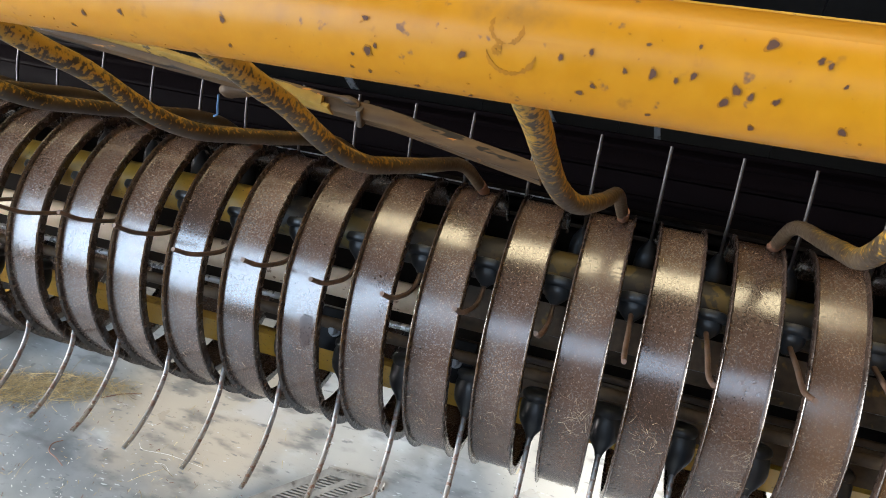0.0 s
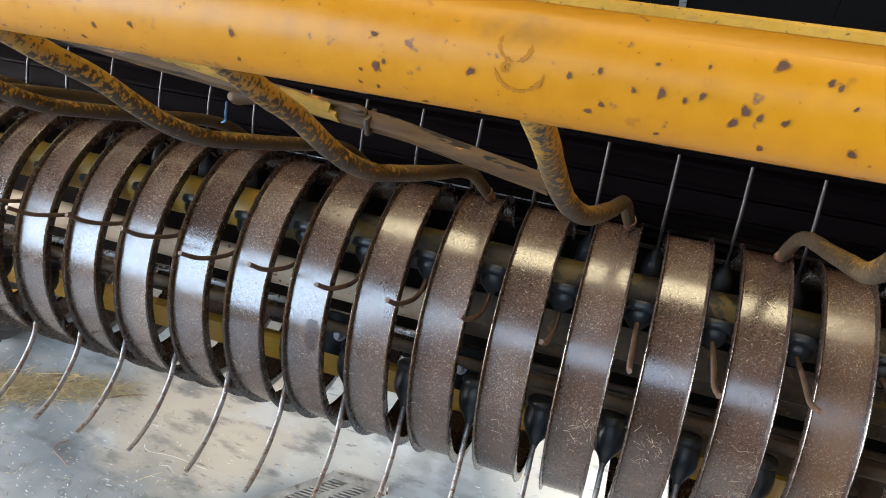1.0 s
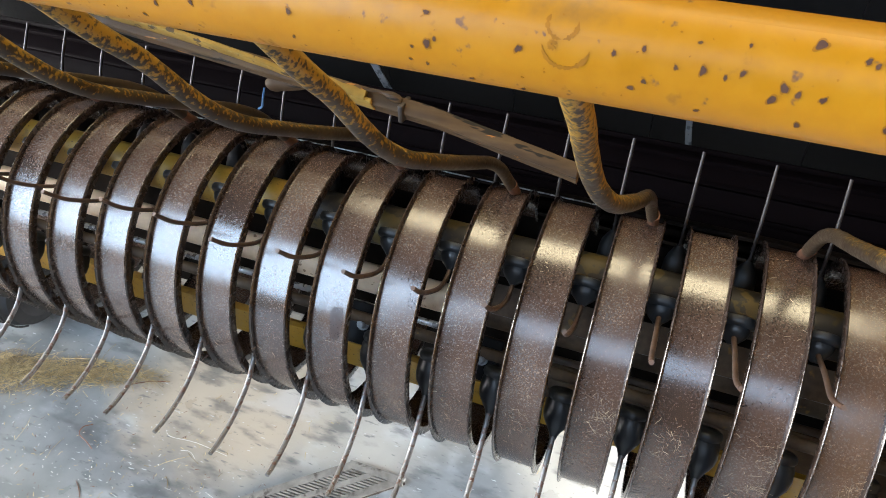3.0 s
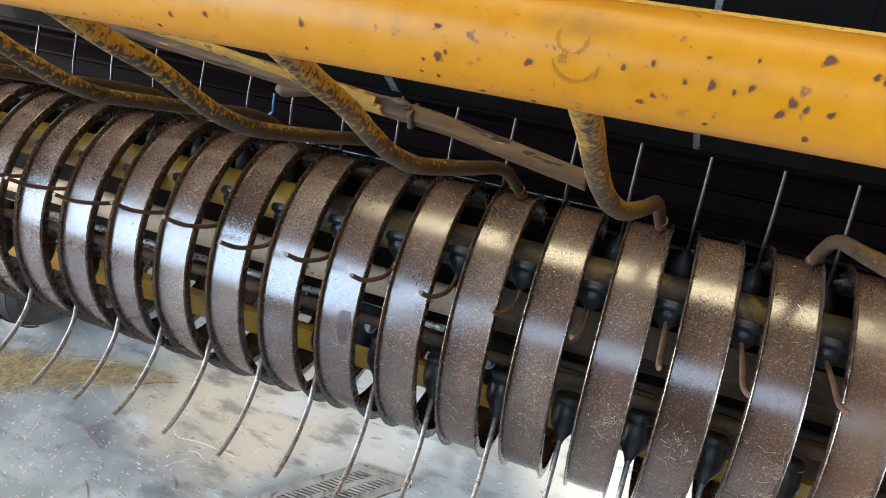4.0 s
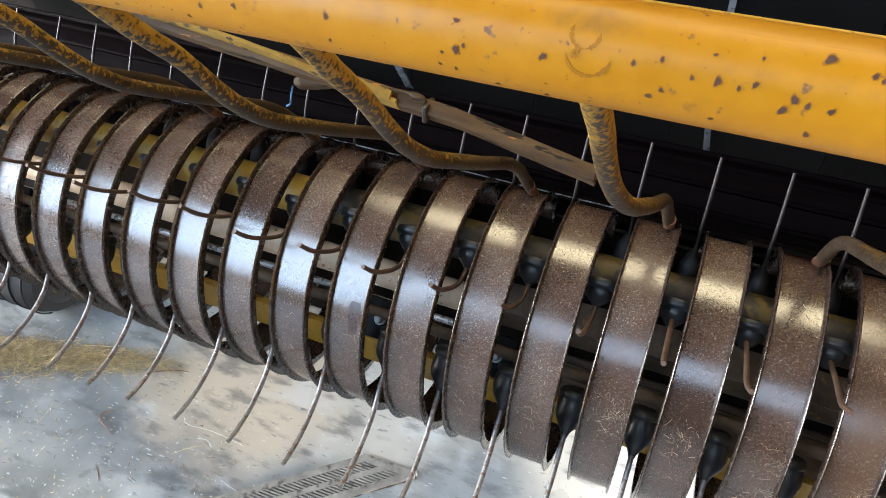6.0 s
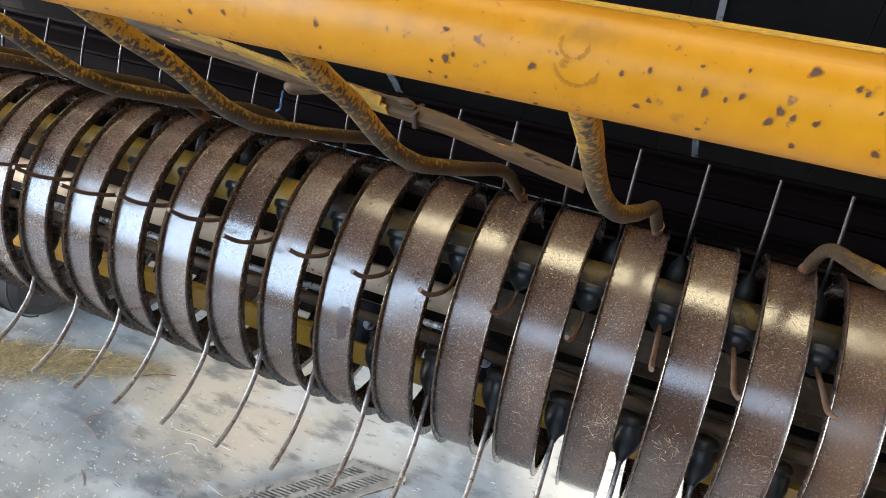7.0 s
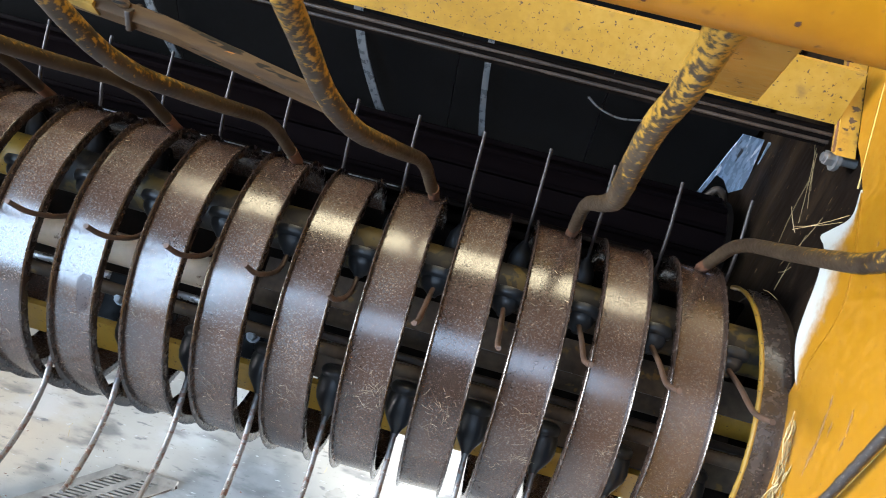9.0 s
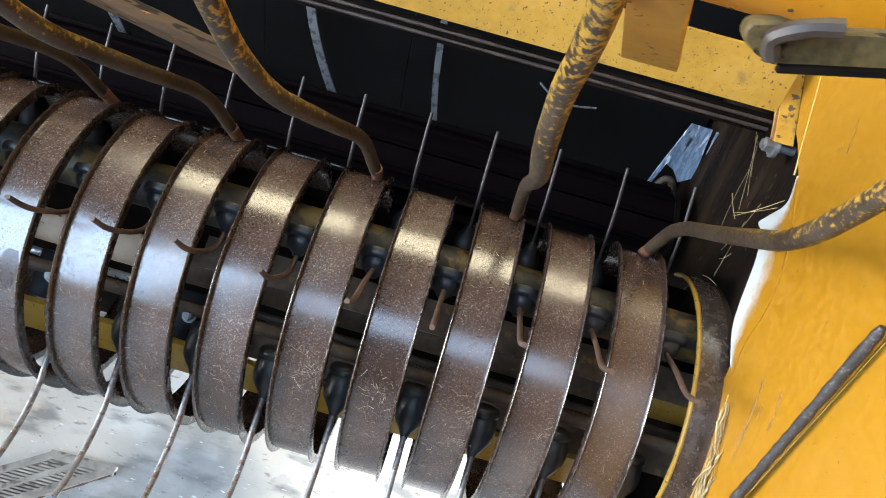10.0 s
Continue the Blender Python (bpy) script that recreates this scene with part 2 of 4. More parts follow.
def faded_material(name, paint, bare, lo=0.16, hi=0.62, ior=1.5):
    """Bare primer that fades into the paint by the mesh's own wear value, with a ragged line."""
    m = bpy.data.materials.new(name)
    m.use_nodes = True
    nt, lk = m.node_tree.nodes, m.node_tree.links.new
    at = nt.new("ShaderNodeAttribute")
    at.attribute_name = "wear"
    co = nt.new("ShaderNodeTexCoord")
    fac = at.outputs["Fac"]
    for scale, gain in ((55, 0.45), (260, 0.30)):
        n = nt.new("ShaderNodeTexNoise")
        n.inputs["Scale"].default_value, n.inputs["Detail"].default_value = scale, 4
        lk(co.outputs["Object"], n.inputs["Vector"])
        c = nt.new("ShaderNodeMath")
        c.operation, c.inputs[1].default_value = "SUBTRACT", 0.5
        lk(n.outputs[0], c.inputs[0])
        a = nt.new("ShaderNodeMath")
        a.operation, a.inputs[1].default_value = "MULTIPLY_ADD", gain
        lk(c.outputs[0], a.inputs[0])
        lk(fac, a.inputs[2])
        fac = a.outputs[0]
    r = nt.new("ShaderNodeMapRange")
    r.interpolation_type = "SMOOTHSTEP"
    r.inputs["From Min"].default_value, r.inputs["From Max"].default_value = lo, hi
    lk(fac, r.inputs["Value"])
    mx = nt.new("ShaderNodeMix")
    mx.data_type = "RGBA"
    mx.inputs[6].default_value, mx.inputs[7].default_value = (*paint, 1), (*bare, 1)
    lk(r.outputs[0], mx.inputs[0])
    b = nt["Principled BSDF"]
    lk(mx.outputs[2], b.inputs["Base Color"])
    b.inputs["Roughness"].default_value = 0.41
    b.inputs["IOR"].default_value = ior
    return m


faded_primer = faded_material("primer_fading_into_yellow", (0.272, 0.127, 0.0035), (0.40, 0.42, 0.405), 0.24, 0.78)


def concrete_material():
    """Trowelled concrete: blue-grey, with beige patches, dark smears, pale scrapes and fine specks."""
    m = bpy.data.materials.new("smooth_concrete")
    m.use_nodes = True
    nt, lk = m.node_tree.nodes, m.node_tree.links.new
    b = nt["Principled BSDF"]
    co = nt.new("ShaderNodeTexCoord")

    def noise(scale, detail=4, stretch=(1, 1, 1), turn=0.0, shift=0.0):
        mp = nt.new("ShaderNodeMapping")
        mp.inputs["Scale"].default_value = stretch
        mp.inputs["Rotation"].default_value = (0, 0, radians(turn))
        mp.inputs["Location"].default_value = (shift, shift, 0)
        lk(co.outputs["Object"], mp.inputs[0])
        n = nt.new("ShaderNodeTexNoise")
        n.inputs["Scale"].default_value, n.inputs["Detail"].default_value = scale, detail
        lk(mp.outputs[0], n.inputs["Vector"])
        return n.outputs[0]

    def step(value, lo, hi, out=1.0):
        r = nt.new("ShaderNodeMapRange")
        r.interpolation_type = "SMOOTHSTEP"
        r.inputs["From Min"].default_value, r.inputs["From Max"].default_value, r.inputs["To Max"].default_value = lo, hi, out
        lk(value, r.inputs["Value"])
        return r.outputs[0]

    def over(base, colour, fac):
        mx = nt.new("ShaderNodeMix")
        mx.data_type = "RGBA"
        mx.inputs[7].default_value = (*colour, 1)
        lk(fac, mx.inputs[0])
        lk(base, mx.inputs[6])
        return mx.outputs[2]

    def plus(a, c, gain):
        n = nt.new("ShaderNodeMath")
        n.operation, n.inputs[1].default_value = "MULTIPLY_ADD", gain
        lk(a, n.inputs[0])
        lk(c, n.inputs[2])
        return n.outputs[0]

    ramp = nt.new("ShaderNodeValToRGB")
    els = ramp.color_ramp.elements
    els[0].position, els[1].position = 0.34, 0.66
    els[0].color, els[1].color = (0.100, 0.110, 0.113, 1), (0.225, 0.234, 0.231, 1)
    lk(noise(9, 9), ramp.inputs[0])
    out = ramp.outputs[0]
    # paler beige towards higher y, ragged by noise
    xyz = nt.new("ShaderNodeSeparateXYZ")
    lk(co.outputs["Object"], xyz.inputs[0])
    dusty = plus(xyz.outputs[1], noise(4.2, 4, shift=3.1), 1.2)
    out = over(out, (0.47, 0.430, 0.355), step(dusty, 0.36, 0.66, 0.75))
    # two beige patches with noisy edges
    for spot, reach, patch_tint, much in (((-0.14, -0.015, FLOOR), 0.15, (0.43, 0.350, 0.250), 0.8), ((0.44, 0.06, FLOOR), 0.17, (0.50, 0.450, 0.360), 0.7)):
        far = nt.new("ShaderNodeVectorMath")
        far.operation = "DISTANCE"
        far.inputs[1].default_value = spot
        lk(co.outputs["Object"], far.inputs[0])
        away = nt.new("ShaderNodeMath")
        away.operation, away.inputs[0].default_value = "SUBTRACT", reach
        lk(far.outputs["Value"], away.inputs[1])
        out = over(out, patch_tint, step(plus(noise(9, 6, shift=9.0), away.outputs[0], 0.22), 0.05, 0.19, much))
    out = over(out, (0.52, 0.545, 0.55), step(noise(8, 5, (1, 1.6, 1), 35, 5.2), 0.53, 0.68, 0.35))
    smear = step(noise(15, 7, (1, 2.6, 1), 28, 1.7), 0.52, 0.70, 0.65)
    out = over(out, (0.062, 0.066, 0.068), smear)
    scuff = step(noise(46, 5, (1, 3.2, 1), 12, 8.0), 0.615, 0.71, 0.65)
    out = over(out, (0.095, 0.098, 0.098), scuff)
    out = over(out, (0.60, 0.61, 0.60), step(noise(70, 3, (1, 4.0, 1), 40, 2.0), 0.67, 0.74, 0.6))
    speck = noise(330, 2, shift=4.4)
    out = over(out, (0.07, 0.068, 0.064), step(speck, 0.70, 0.76, 0.8))
    lk(out, b.inputs["Base Color"])
    rr_ = nt.new("ShaderNodeMapRange")
    rr_.inputs["From Min"].default_value, rr_.inputs["From Max"].default_value = 0.3, 0.7
    rr_.inputs["To Min"].default_value, rr_.inputs["To Max"].default_value = 0.24, 0.58
    lk(noise(26, 5, shift=6.0), rr_.inputs["Value"])
    lk(rr_.outputs[0], b.inputs["Roughness"])
    bp = nt.new("ShaderNodeBump")
    bp.inputs["Strength"].default_value, bp.inputs["Distance"].default_value = 0.28, 0.0012
    lk(plus(noise(190, 4), noise(30, 4), 0.5), bp.inputs["Height"])
    lk(bp.outputs[0], b.inputs["Normal"])
    return m


concrete = concrete_material()
straw = material("dry_straw", [(0.24, 0.175, 0.075), (0.42, 0.315, 0.15), (0.60, 0.47, 0.26)], 0.6, 0.0, 90, bump=0.1, island=True)
hay_chaff = material("hay_chaff", [(0.20, 0.15, 0.07), (0.38, 0.29, 0.14), (0.50, 0.40, 0.22)], 0.8, 0.0, 90, bump=0.1, island=True)
barn_board = material("barn_boards", [(0.035, 0.026, 0.020), (0.07, 0.052, 0.040)], 0.8, 0.0, 6, stretch=(1, 1, 0.15), bump=0.4, bump_dist=0.004)
tyre_rubber = material("dusty_tyre_rubber", [(0.010, 0.010, 0.010), (0.022, 0.021, 0.020)], 0.7, 0.0, 20, bump=0.2, ior=1.3)
grate_grey = material("dirty_grey_grate", [(0.115, 0.103, 0.085), (0.185, 0.168, 0.142), (0.26, 0.24, 0.20)], 0.6, 0.0, 34, spots=((0.07, 0.058, 0.045), 60, 0.58, 0.7, 0.10), bump=0.3)
wood_stick = material("weathered_wood", [(0.040, 0.0215, 0.0095), (0.074, 0.042, 0.0185), (0.120, 0.073, 0.033)], 0.65, 0.0, 26, stretch=(0.35, 2, 2), spots=((0.40, 0.16, 0.028), 130, 0.665, 0.7), spot2=((0.018, 0.013, 0.009), 60, 0.58, 0.7), bump=0.3, ior=1.3)
yellow_strap = material("frayed_tan_webbing", [(0.20, 0.120, 0.022), (0.34, 0.205, 0.038)], 0.7, 0.0, 60, spots=((0.07, 0.045, 0.022), 80, 0.60, 0.8), bump=0.4, ior=1.3)
blue_cord = material("blue_twine", [(0.03, 0.10, 0.22), (0.05, 0.15, 0.30)], 0.7, 0.0, 80, bump=0.2)


# ---- mesh helpers ----
def mesh_of(name, bm, mat, smooth=40):
    me = bpy.data.meshes.new(name)
    bmesh.ops.recalc_face_normals(bm, faces=bm.faces)
    bm.to_mesh(me)
    bm.free()
    me.materials.append(mat)
    if smooth:
        me.shade_smooth()
        me.set_sharp_from_angle(angle=radians(smooth))
    return me


def part(name, bm, mat, parent=None, label="", smooth=40):
    ob = new(name, mesh_of(name, bm, mat, smooth))
    if parent:
        ob.parent = parent
    if label:
        ob["label"] = label
    return ob


def thing(name, label, category, group="", kind=""):
    return tagged(new(name), label, category, group, kind)


def smooth_path(pts, n=8):
    """Catmull-Rom through pts."""
    pts = [Vector(p) for p in pts]
    q = [2 * pts[0] - pts[1], *pts, 2 * pts[-1] - pts[-2]]
    out = []
    for i in range(1, len(q) - 2):
        a, b, c, d = q[i - 1:i + 3]
        for k in range(n):
            t = k / n
            out.append(0.5 * (2 * b + (c - a) * t + (2 * a - 5 * b + 4 * c - d) * t * t + (3 * b - a - 3 * c + d) * t ** 3))
    return out + [pts[-1]]


def sweep(bm, pts, radius, sides=12, cap=True, wobble=0.0):
    """A round bar along pts; radius is a number or one per point."""
    pts = [Vector(p) for p in pts]
    rings, prev = [], None
    for i, p in enumerate(pts):
        d = (pts[min(i + 1, len(pts) - 1)] - pts[max(i - 1, 0)]).normalized()
        u = prev - d * prev.dot(d) if prev else d.orthogonal()
        u.normalize()
        prev, w = u, d.cross(u)
        r = radius[i] if isinstance(radius, (list, tuple)) else radius
        r *= 1 + wobble * random.uniform(-1, 1)
        rings.append([bm.verts.new(p + r * (math.cos(2 * math.pi * k / sides) * u + math.sin(2 * math.pi * k / sides) * w)) for k in range(sides)])
    for a, b in zip(rings, rings[1:]):
        for k in range(sides):
            bm.faces.new((a[k], a[(k + 1) % sides], b[(k + 1) % sides], b[k]))
    if cap:
        bm.faces.new(rings[0][::-1])
        bm.faces.new(rings[-1])
    return bm


def box(bm, lo, hi, bevel=0.002, m=None, segments=2):
    r = bmesh.ops.create_cube(bm, size=1)
    vs = r["verts"]
    lo, hi = Vector(lo), Vector(hi)
    for v in vs:
        v.co = Vector(((lo + hi) / 2)) + Vector(a * b for a, b in zip(v.co, hi - lo))
    if bevel:
        es = {e for v in vs for e in v.link_edges}
        g = bmesh.ops.bevel(bm, geom=list(es), offset=bevel, segments=segments, affect="EDGES", profile=0.5)
        vs = list({v for f in g["faces"] for v in f.verts} | {v for v in vs if v.is_valid})
    if m is not None:
        bmesh.ops.transform(bm, matrix=m, verts=vs)
    return bm


def prism(bm, outline, x0, x1):
    """An outline in (y, z), drawn out along X from x0 to x1."""
    a = [bm.verts.new((x0, y, z)) for y, z in outline]
    b = [bm.verts.new((x1, y, z)) for y, z in outline]
    n = len(outline)
    for k in range(n):
        bm.faces.new((a[k], a[(k + 1) % n], b[(k + 1) % n], b[k]))
    bm.faces.new(a[::-1])
    bm.faces.new(b)
    return bm


def plate(bm, outline, thick):
    """A sheet: an open line in (y, z) given thickness, as a closed outline."""
    pts = [Vector((0, y, z)) for y, z in outline]
    near, far = [], []
    for i, p in enumerate(pts):
        d = (pts[min(i + 1, len(pts) - 1)] - pts[max(i - 1, 0)]).normalized()
        nrm = Vector((0, -d.z, d.y)) * thick / 2
        near.append((p + nrm)[1:])
        far.append((p - nrm)[1:])
    return [tuple(q) for q in near + far[::-1]]


def at_angle(a, r):
    """(y, z) on a circle about the reel's axis; 0 degrees faces the camera's side, 90 is the top."""
    return -r * math.cos(radians(a)), r * math.sin(radians(a))


# ---- stripper bands ----
R = 0.1515
FACE_PROFILE = [(-0.0194, 0.0), (0.0194, 0.0), (0.0194, -0.0024), (-0.0194, -0.0024)]
RIM_PROFILE = [(0.0180, -0.0026), (0.0180, 0.0003), (0.0186, 0.0030), (0.0192, 0.0048), (0.0200, 0.0055), (0.0208, 0.0050), (0.0213, 0.0030), (0.0213, -0.0040)]


def band_rings(bm, profile, flip=1):
    """The profile (across, outward) drawn round the front of the reel and down behind its top."""
    rings = []
    for a in range(-150, 88, 3):
        rings.append([bm.verts.new((flip * u, *at_angle(a, R + h))) for u, h in profile])
    cy, cz = at_angle(87, R - 0.070)
    for a in range(92, 181, 6):
        ring = []
        for u, h in profile:
            dy, dz = at_angle(a, 0.070 + h)
            ring.append(bm.verts.new((flip * u, cy + dy, cz + dz)))
        rings.append(ring)
    n = len(profile)
    for a, b in zip(rings, rings[1:]):
        for k in range(n):
            bm.faces.new((a[k], a[(k + 1) % n], b[(k + 1) % n], b[k]))
    bm.faces.new(rings[0][::-1])
    bm.faces.new(rings[-1])
    return bm


face_data = mesh_of("face", band_rings(bmesh.new(), FACE_PROFILE), band_steel, 30)
rim_data = [mesh_of("rim", band_rings(bmesh.new(), RIM_PROFILE, f), band_rim, 50) for f in (-1, 1)]
STAIN_U = 0.008
for k in range(LEFT, RIGHT + 1):
    band = thing("stripper_band", "curved brown worn steel stripper band with raised rims", "stripper band", "bands of the pickup")
    band.location = (k * P + random.uniform(-0.0008, 0.0008), 0, 0)
    band.rotation_euler = (radians(random.uniform(-0.6, 0.6)), 0, radians(random.uniform(-0.4, 0.4)))
    new("face", face_data).parent = band
    for d in rim_data:
        new("rim", d).parent = band
    if k == 2:
        # a dark greasy stain on this band's face
        bm = bmesh.new()
        layers = []
        for up in (0.0002, -0.0008):
            layer = []
            for i in range(28):
                f = 2 * math.pi * i / 28
                grow = 1 + 0.10 * math.sin(3 * f) + 0.06 * math.sin(7 * f + 1)
                a = 25.0 + 6.4 * grow * math.copysign(abs(math.sin(f)) ** 0.7, math.sin(f))
                layer.append(bm.verts.new((STAIN_U + 0.0066 * grow * math.copysign(abs(math.cos(f)) ** 0.7, math.cos(f)), *at_angle(a, R + up))))
            layers.append(layer)
        for i in range(28):
            bm.faces.new((layers[0][i], layers[1][i], layers[1][(i + 1) % 28], layers[0][(i + 1) % 28]))
        for i in range(-7, 7):
            quad = []
            for n in (i, i + 1, 13 - i, 14 - i):
                v = layers[0][n % 28]
                if v not in quad:
                    quad.append(v)
            bm.faces.new(quad)
        part("stain", bm, stain_brown, band, "dark greasy stain on the face")

# ---- the reel inside the bands ----
X0, X1, X2 = (LEFT - 0.6) * P, 0.7980, 0.7355
reel = thing("pickup_reel", "pickup reel with pale tube, black rubber mounts and spring tines", "pickup reel")
bm = bmesh.new()
sweep(bm, [(X0, 0.004, -0.008), (X1, 0.004, -0.008)], 0.0175, 20)
part("shaft", bm, bar_cream, reel, "pale worn steel tube")
# brown cover added: the shade on the shaft's right half, put into colour
bm = bmesh.new()
sweep(bm, [(0.225, 0.004, -0.008), (0.232, 0.004, -0.008), (X1, 0.004, -0.008)], [0.0178, 0.0188, 0.0188], 20)
part("sleeve", bm, inner_brown, reel, "brown cover putting the shaft's right-hand shade into colour")
bm = bmesh.new()
sweep(bm, [(0.7155, 0.004, -0.008), (0.717, 0.004, -0.008), (X1, 0.004, -0.008)], [0.0189, 0.0196, 0.0196], 20)
part("end_collar", bm, yellow_plain, reel, "dirty yellow collar at the shaft end")


def tine_row(points, tine_mat, mount_from, mount_to, mount_r, prof, bar_at, bar_mat, r, bar_r=0.0125, shift=0.0, straighter=None):
    shapes = []
    for line in (points, straighter or points):
        bm = bmesh.new()
        path = smooth_path([(0, *p) for p in line], 6)
        n = len(path)
        sweep(bm, path, [r if i < n * 0.85 else r * 0.92 for i in range(n)], 10)
        shapes.append(mesh_of("tine", bm, tine_mat, 60))
    bm = bmesh.new()
    a, b = Vector((0, *mount_from)), Vector((0, *mount_to))
    sweep(bm, [a.lerp(b, s) for s, _ in prof], [mount_r * r for _, r in prof], 16)
    mount_data = mesh_of("rubber_mount", bm, rubber, 50)
    for k in range(LEFT, RIGHT + 1):
        t = new("tine", shapes[k >= 6])
        t.parent, t.location = reel, ((k + 0.5) * P + shift + random.uniform(-0.002, 0.002), 0, 0)
        t.rotation_euler = (radians(random.uniform(-1.2, 1.2)), 0, radians(random.uniform(-1.0, 1.0)))
        m = new("rubber_mount", mount_data)
        m.parent = t
    # first row's bar darkens to the right: the dimmer reel end put into colour
    for x0, x1, mat in ((X0, 0.032, bar_mat[0]), (0.0322, X1, bar_mat[-1])):
        bm = bmesh.new()
        sweep(bm, [(x0, *bar_at), (x1, *bar_at)], bar_r, 20)
        part("tine_bar", bm, mat, reel)


DOME = [(0.0, 0.80), (0.05, 0.98), (0.15, 1.0), (0.25, 0.97), (0.5, 0.93), (0.7, 0.78), (0.85, 0.52), (0.95, 0.32), (1.0, 0.27)]
BELL = [(0.0, 0.80), (0.04, 0.97), (0.12, 1.0), (0.26, 1.0), (0.33, 0.93), (0.38, 0.74), (0.50, 0.74), (0.66, 0.66), (0.80, 0.48), (0.92, 0.28), (1.0, 0.20)]
LONG = [(0.0, 0.80), (0.05, 0.97), (0.12, 1.0), (0.18, 0.88), (0.25, 0.97), (0.48, 1.0), (0.62, 0.90), (0.74, 0.66), (0.85, 0.40), (0.94, 0.26), (1.0, 0.22)]
tine_row([(-0.062, 0.104), (-0.078, 0.0990), (-0.096, 0.1045), (-0.121, 0.1215), (-0.139, 0.1370), (-0.1555, 0.1565)], tine_rust, (-0.0455, 0.1180), (-0.0655, 0.1025), 0.0178, BELL, (-0.013, 0.094), (yellow_plain, dim_bar_yellow), 0.0023, 0.0225,
         straighter=[(-0.058, 0.1085), (-0.074, 0.1150), (-0.100, 0.1250), (-0.124, 0.1320), (-0.138, 0.1375), (-0.150, 0.1460), (-0.164, 0.1575)])
tine_row([(-0.126, -0.008), (-0.1440, -0.0270), (-0.162, -0.0475), (-0.193, -0.0650), (-0.222, -0.0725), (-0.2395, -0.0730)], tine_steel, (-0.102, 0.024), (-0.131, -0.016), 0.0150, LONG, (-0.092, 0.030), (inner_brown,), 0.0027, 0.0060)
tine_row([(0.046, 0.100), (0.054, 0.128), (0.066, 0.160), (0.088, 0.196)], tine_dark, (0.036, 0.075), (0.050, 0.108), 0.0125, DOME, (0.030, 0.065), (dark_iron,), 0.0018, 0.0125, 0.007)
bm = bmesh.new()
prism(bm, plate(bm, [(0.014, 0.096), (0.030, 0.072), (0.040, 0.044)], 0.005), X0, X1)
part("flat_bar", bm, yellow_plain, reel, "yellow painted flat bar")
for line, edge in (([(-0.022, 0.060), (-0.046, 0.040)], (-0.0465, 0.0410)), ([(-0.058, 0.006), (-0.074, -0.030)], (-0.0585, 0.0075))):
    bm = bmesh.new()
    prism(bm, plate(bm, line, 0.004), 0.262, X1)
    pl = part("flat_plate", bm, inner_brown, reel, "greasy brown steel plate")
    bm = bmesh.new()
    sweep(bm, [(0.262 + (X1 - 0.262) * i / 40, *edge) for i in range(41)], 0.0006, 8, wobble=0.6)
    part("worn_edge", bm, tine_steel, pl, "bright worn edge")
# flat steel strips along the reel, and the yellow cross members behind it
bm = bmesh.new()
sweep(bm, [(X0, -0.056, 0.010), (0.215, -0.056, 0.010)], 0.0038, 12)
part("edge_strip", bm, bright_steel, reel, "thin bright steel rod")
# the same rod carried on to the right in brown
bm = bmesh.new()
sweep(bm, [(0.2155, -0.056, 0.010), (X1, -0.056, 0.010)], 0.0038, 12)
part("edge_strip", bm, greasy_brown, reel, "right-hand length of the thin rod, in brown")
for k in (-5.8, -1.8, 2.2, 4.2):
    bm = bmesh.new()
    box(bm, (-0.018, -0.022, -0.003), (0.018, 0.022, 0.003), 0.0015)
    p = part("bearing_plate", bm, belt_rubber, reel, "black bearing plate with a zinc bolt")
    p.matrix_local = pose(k * P, -0.092, 0.021, 48, 0, 0)
    bm = bmesh.new()
    sweep(bm, [(0, 0, 0.003), (0, 0, 0.0045)], 0.0068, 20)
    sweep(bm, [(0, 0, 0.0045), (0, 0, 0.0095), (0, 0, 0.0105)], [0.005, 0.005, 0.0042], 6)
    sweep(bm, [(0, 0, 0.0105), (0, 0, 0.0125)], 0.003, 10)
    part("bolt", bm, bolt_steel, p, "zinc-plated hexagon bolt with washer")
beam = thing("lower_cross_beam", "dull yellow painted steel cross beam under the reel", "cross beam")
bm = bmesh.new()
prism(bm, plate(bm, [(-0.045, -0.072), (-0.040, -0.118), (0.0, -0.122)], 0.006), X0, X2)
part("beam_web", bm, yellow_plain, beam)
# web carried far down to keep bright floor out of the gaps
upper = thing("rear_cross_beam", "dark steel beam behind the reel, drawn down to hide the bright floor", "cross beam")
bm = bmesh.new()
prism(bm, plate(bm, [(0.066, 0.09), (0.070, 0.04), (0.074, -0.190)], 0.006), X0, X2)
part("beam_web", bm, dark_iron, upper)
# dark sheet added to hide the lit floor below the web
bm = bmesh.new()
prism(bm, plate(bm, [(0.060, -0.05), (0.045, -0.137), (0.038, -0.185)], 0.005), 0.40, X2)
part("guard_plate", bm, dark_iron, upper, "dark sheet added to hide the bright floor")

PX = 0.742   # inner face of the side panel

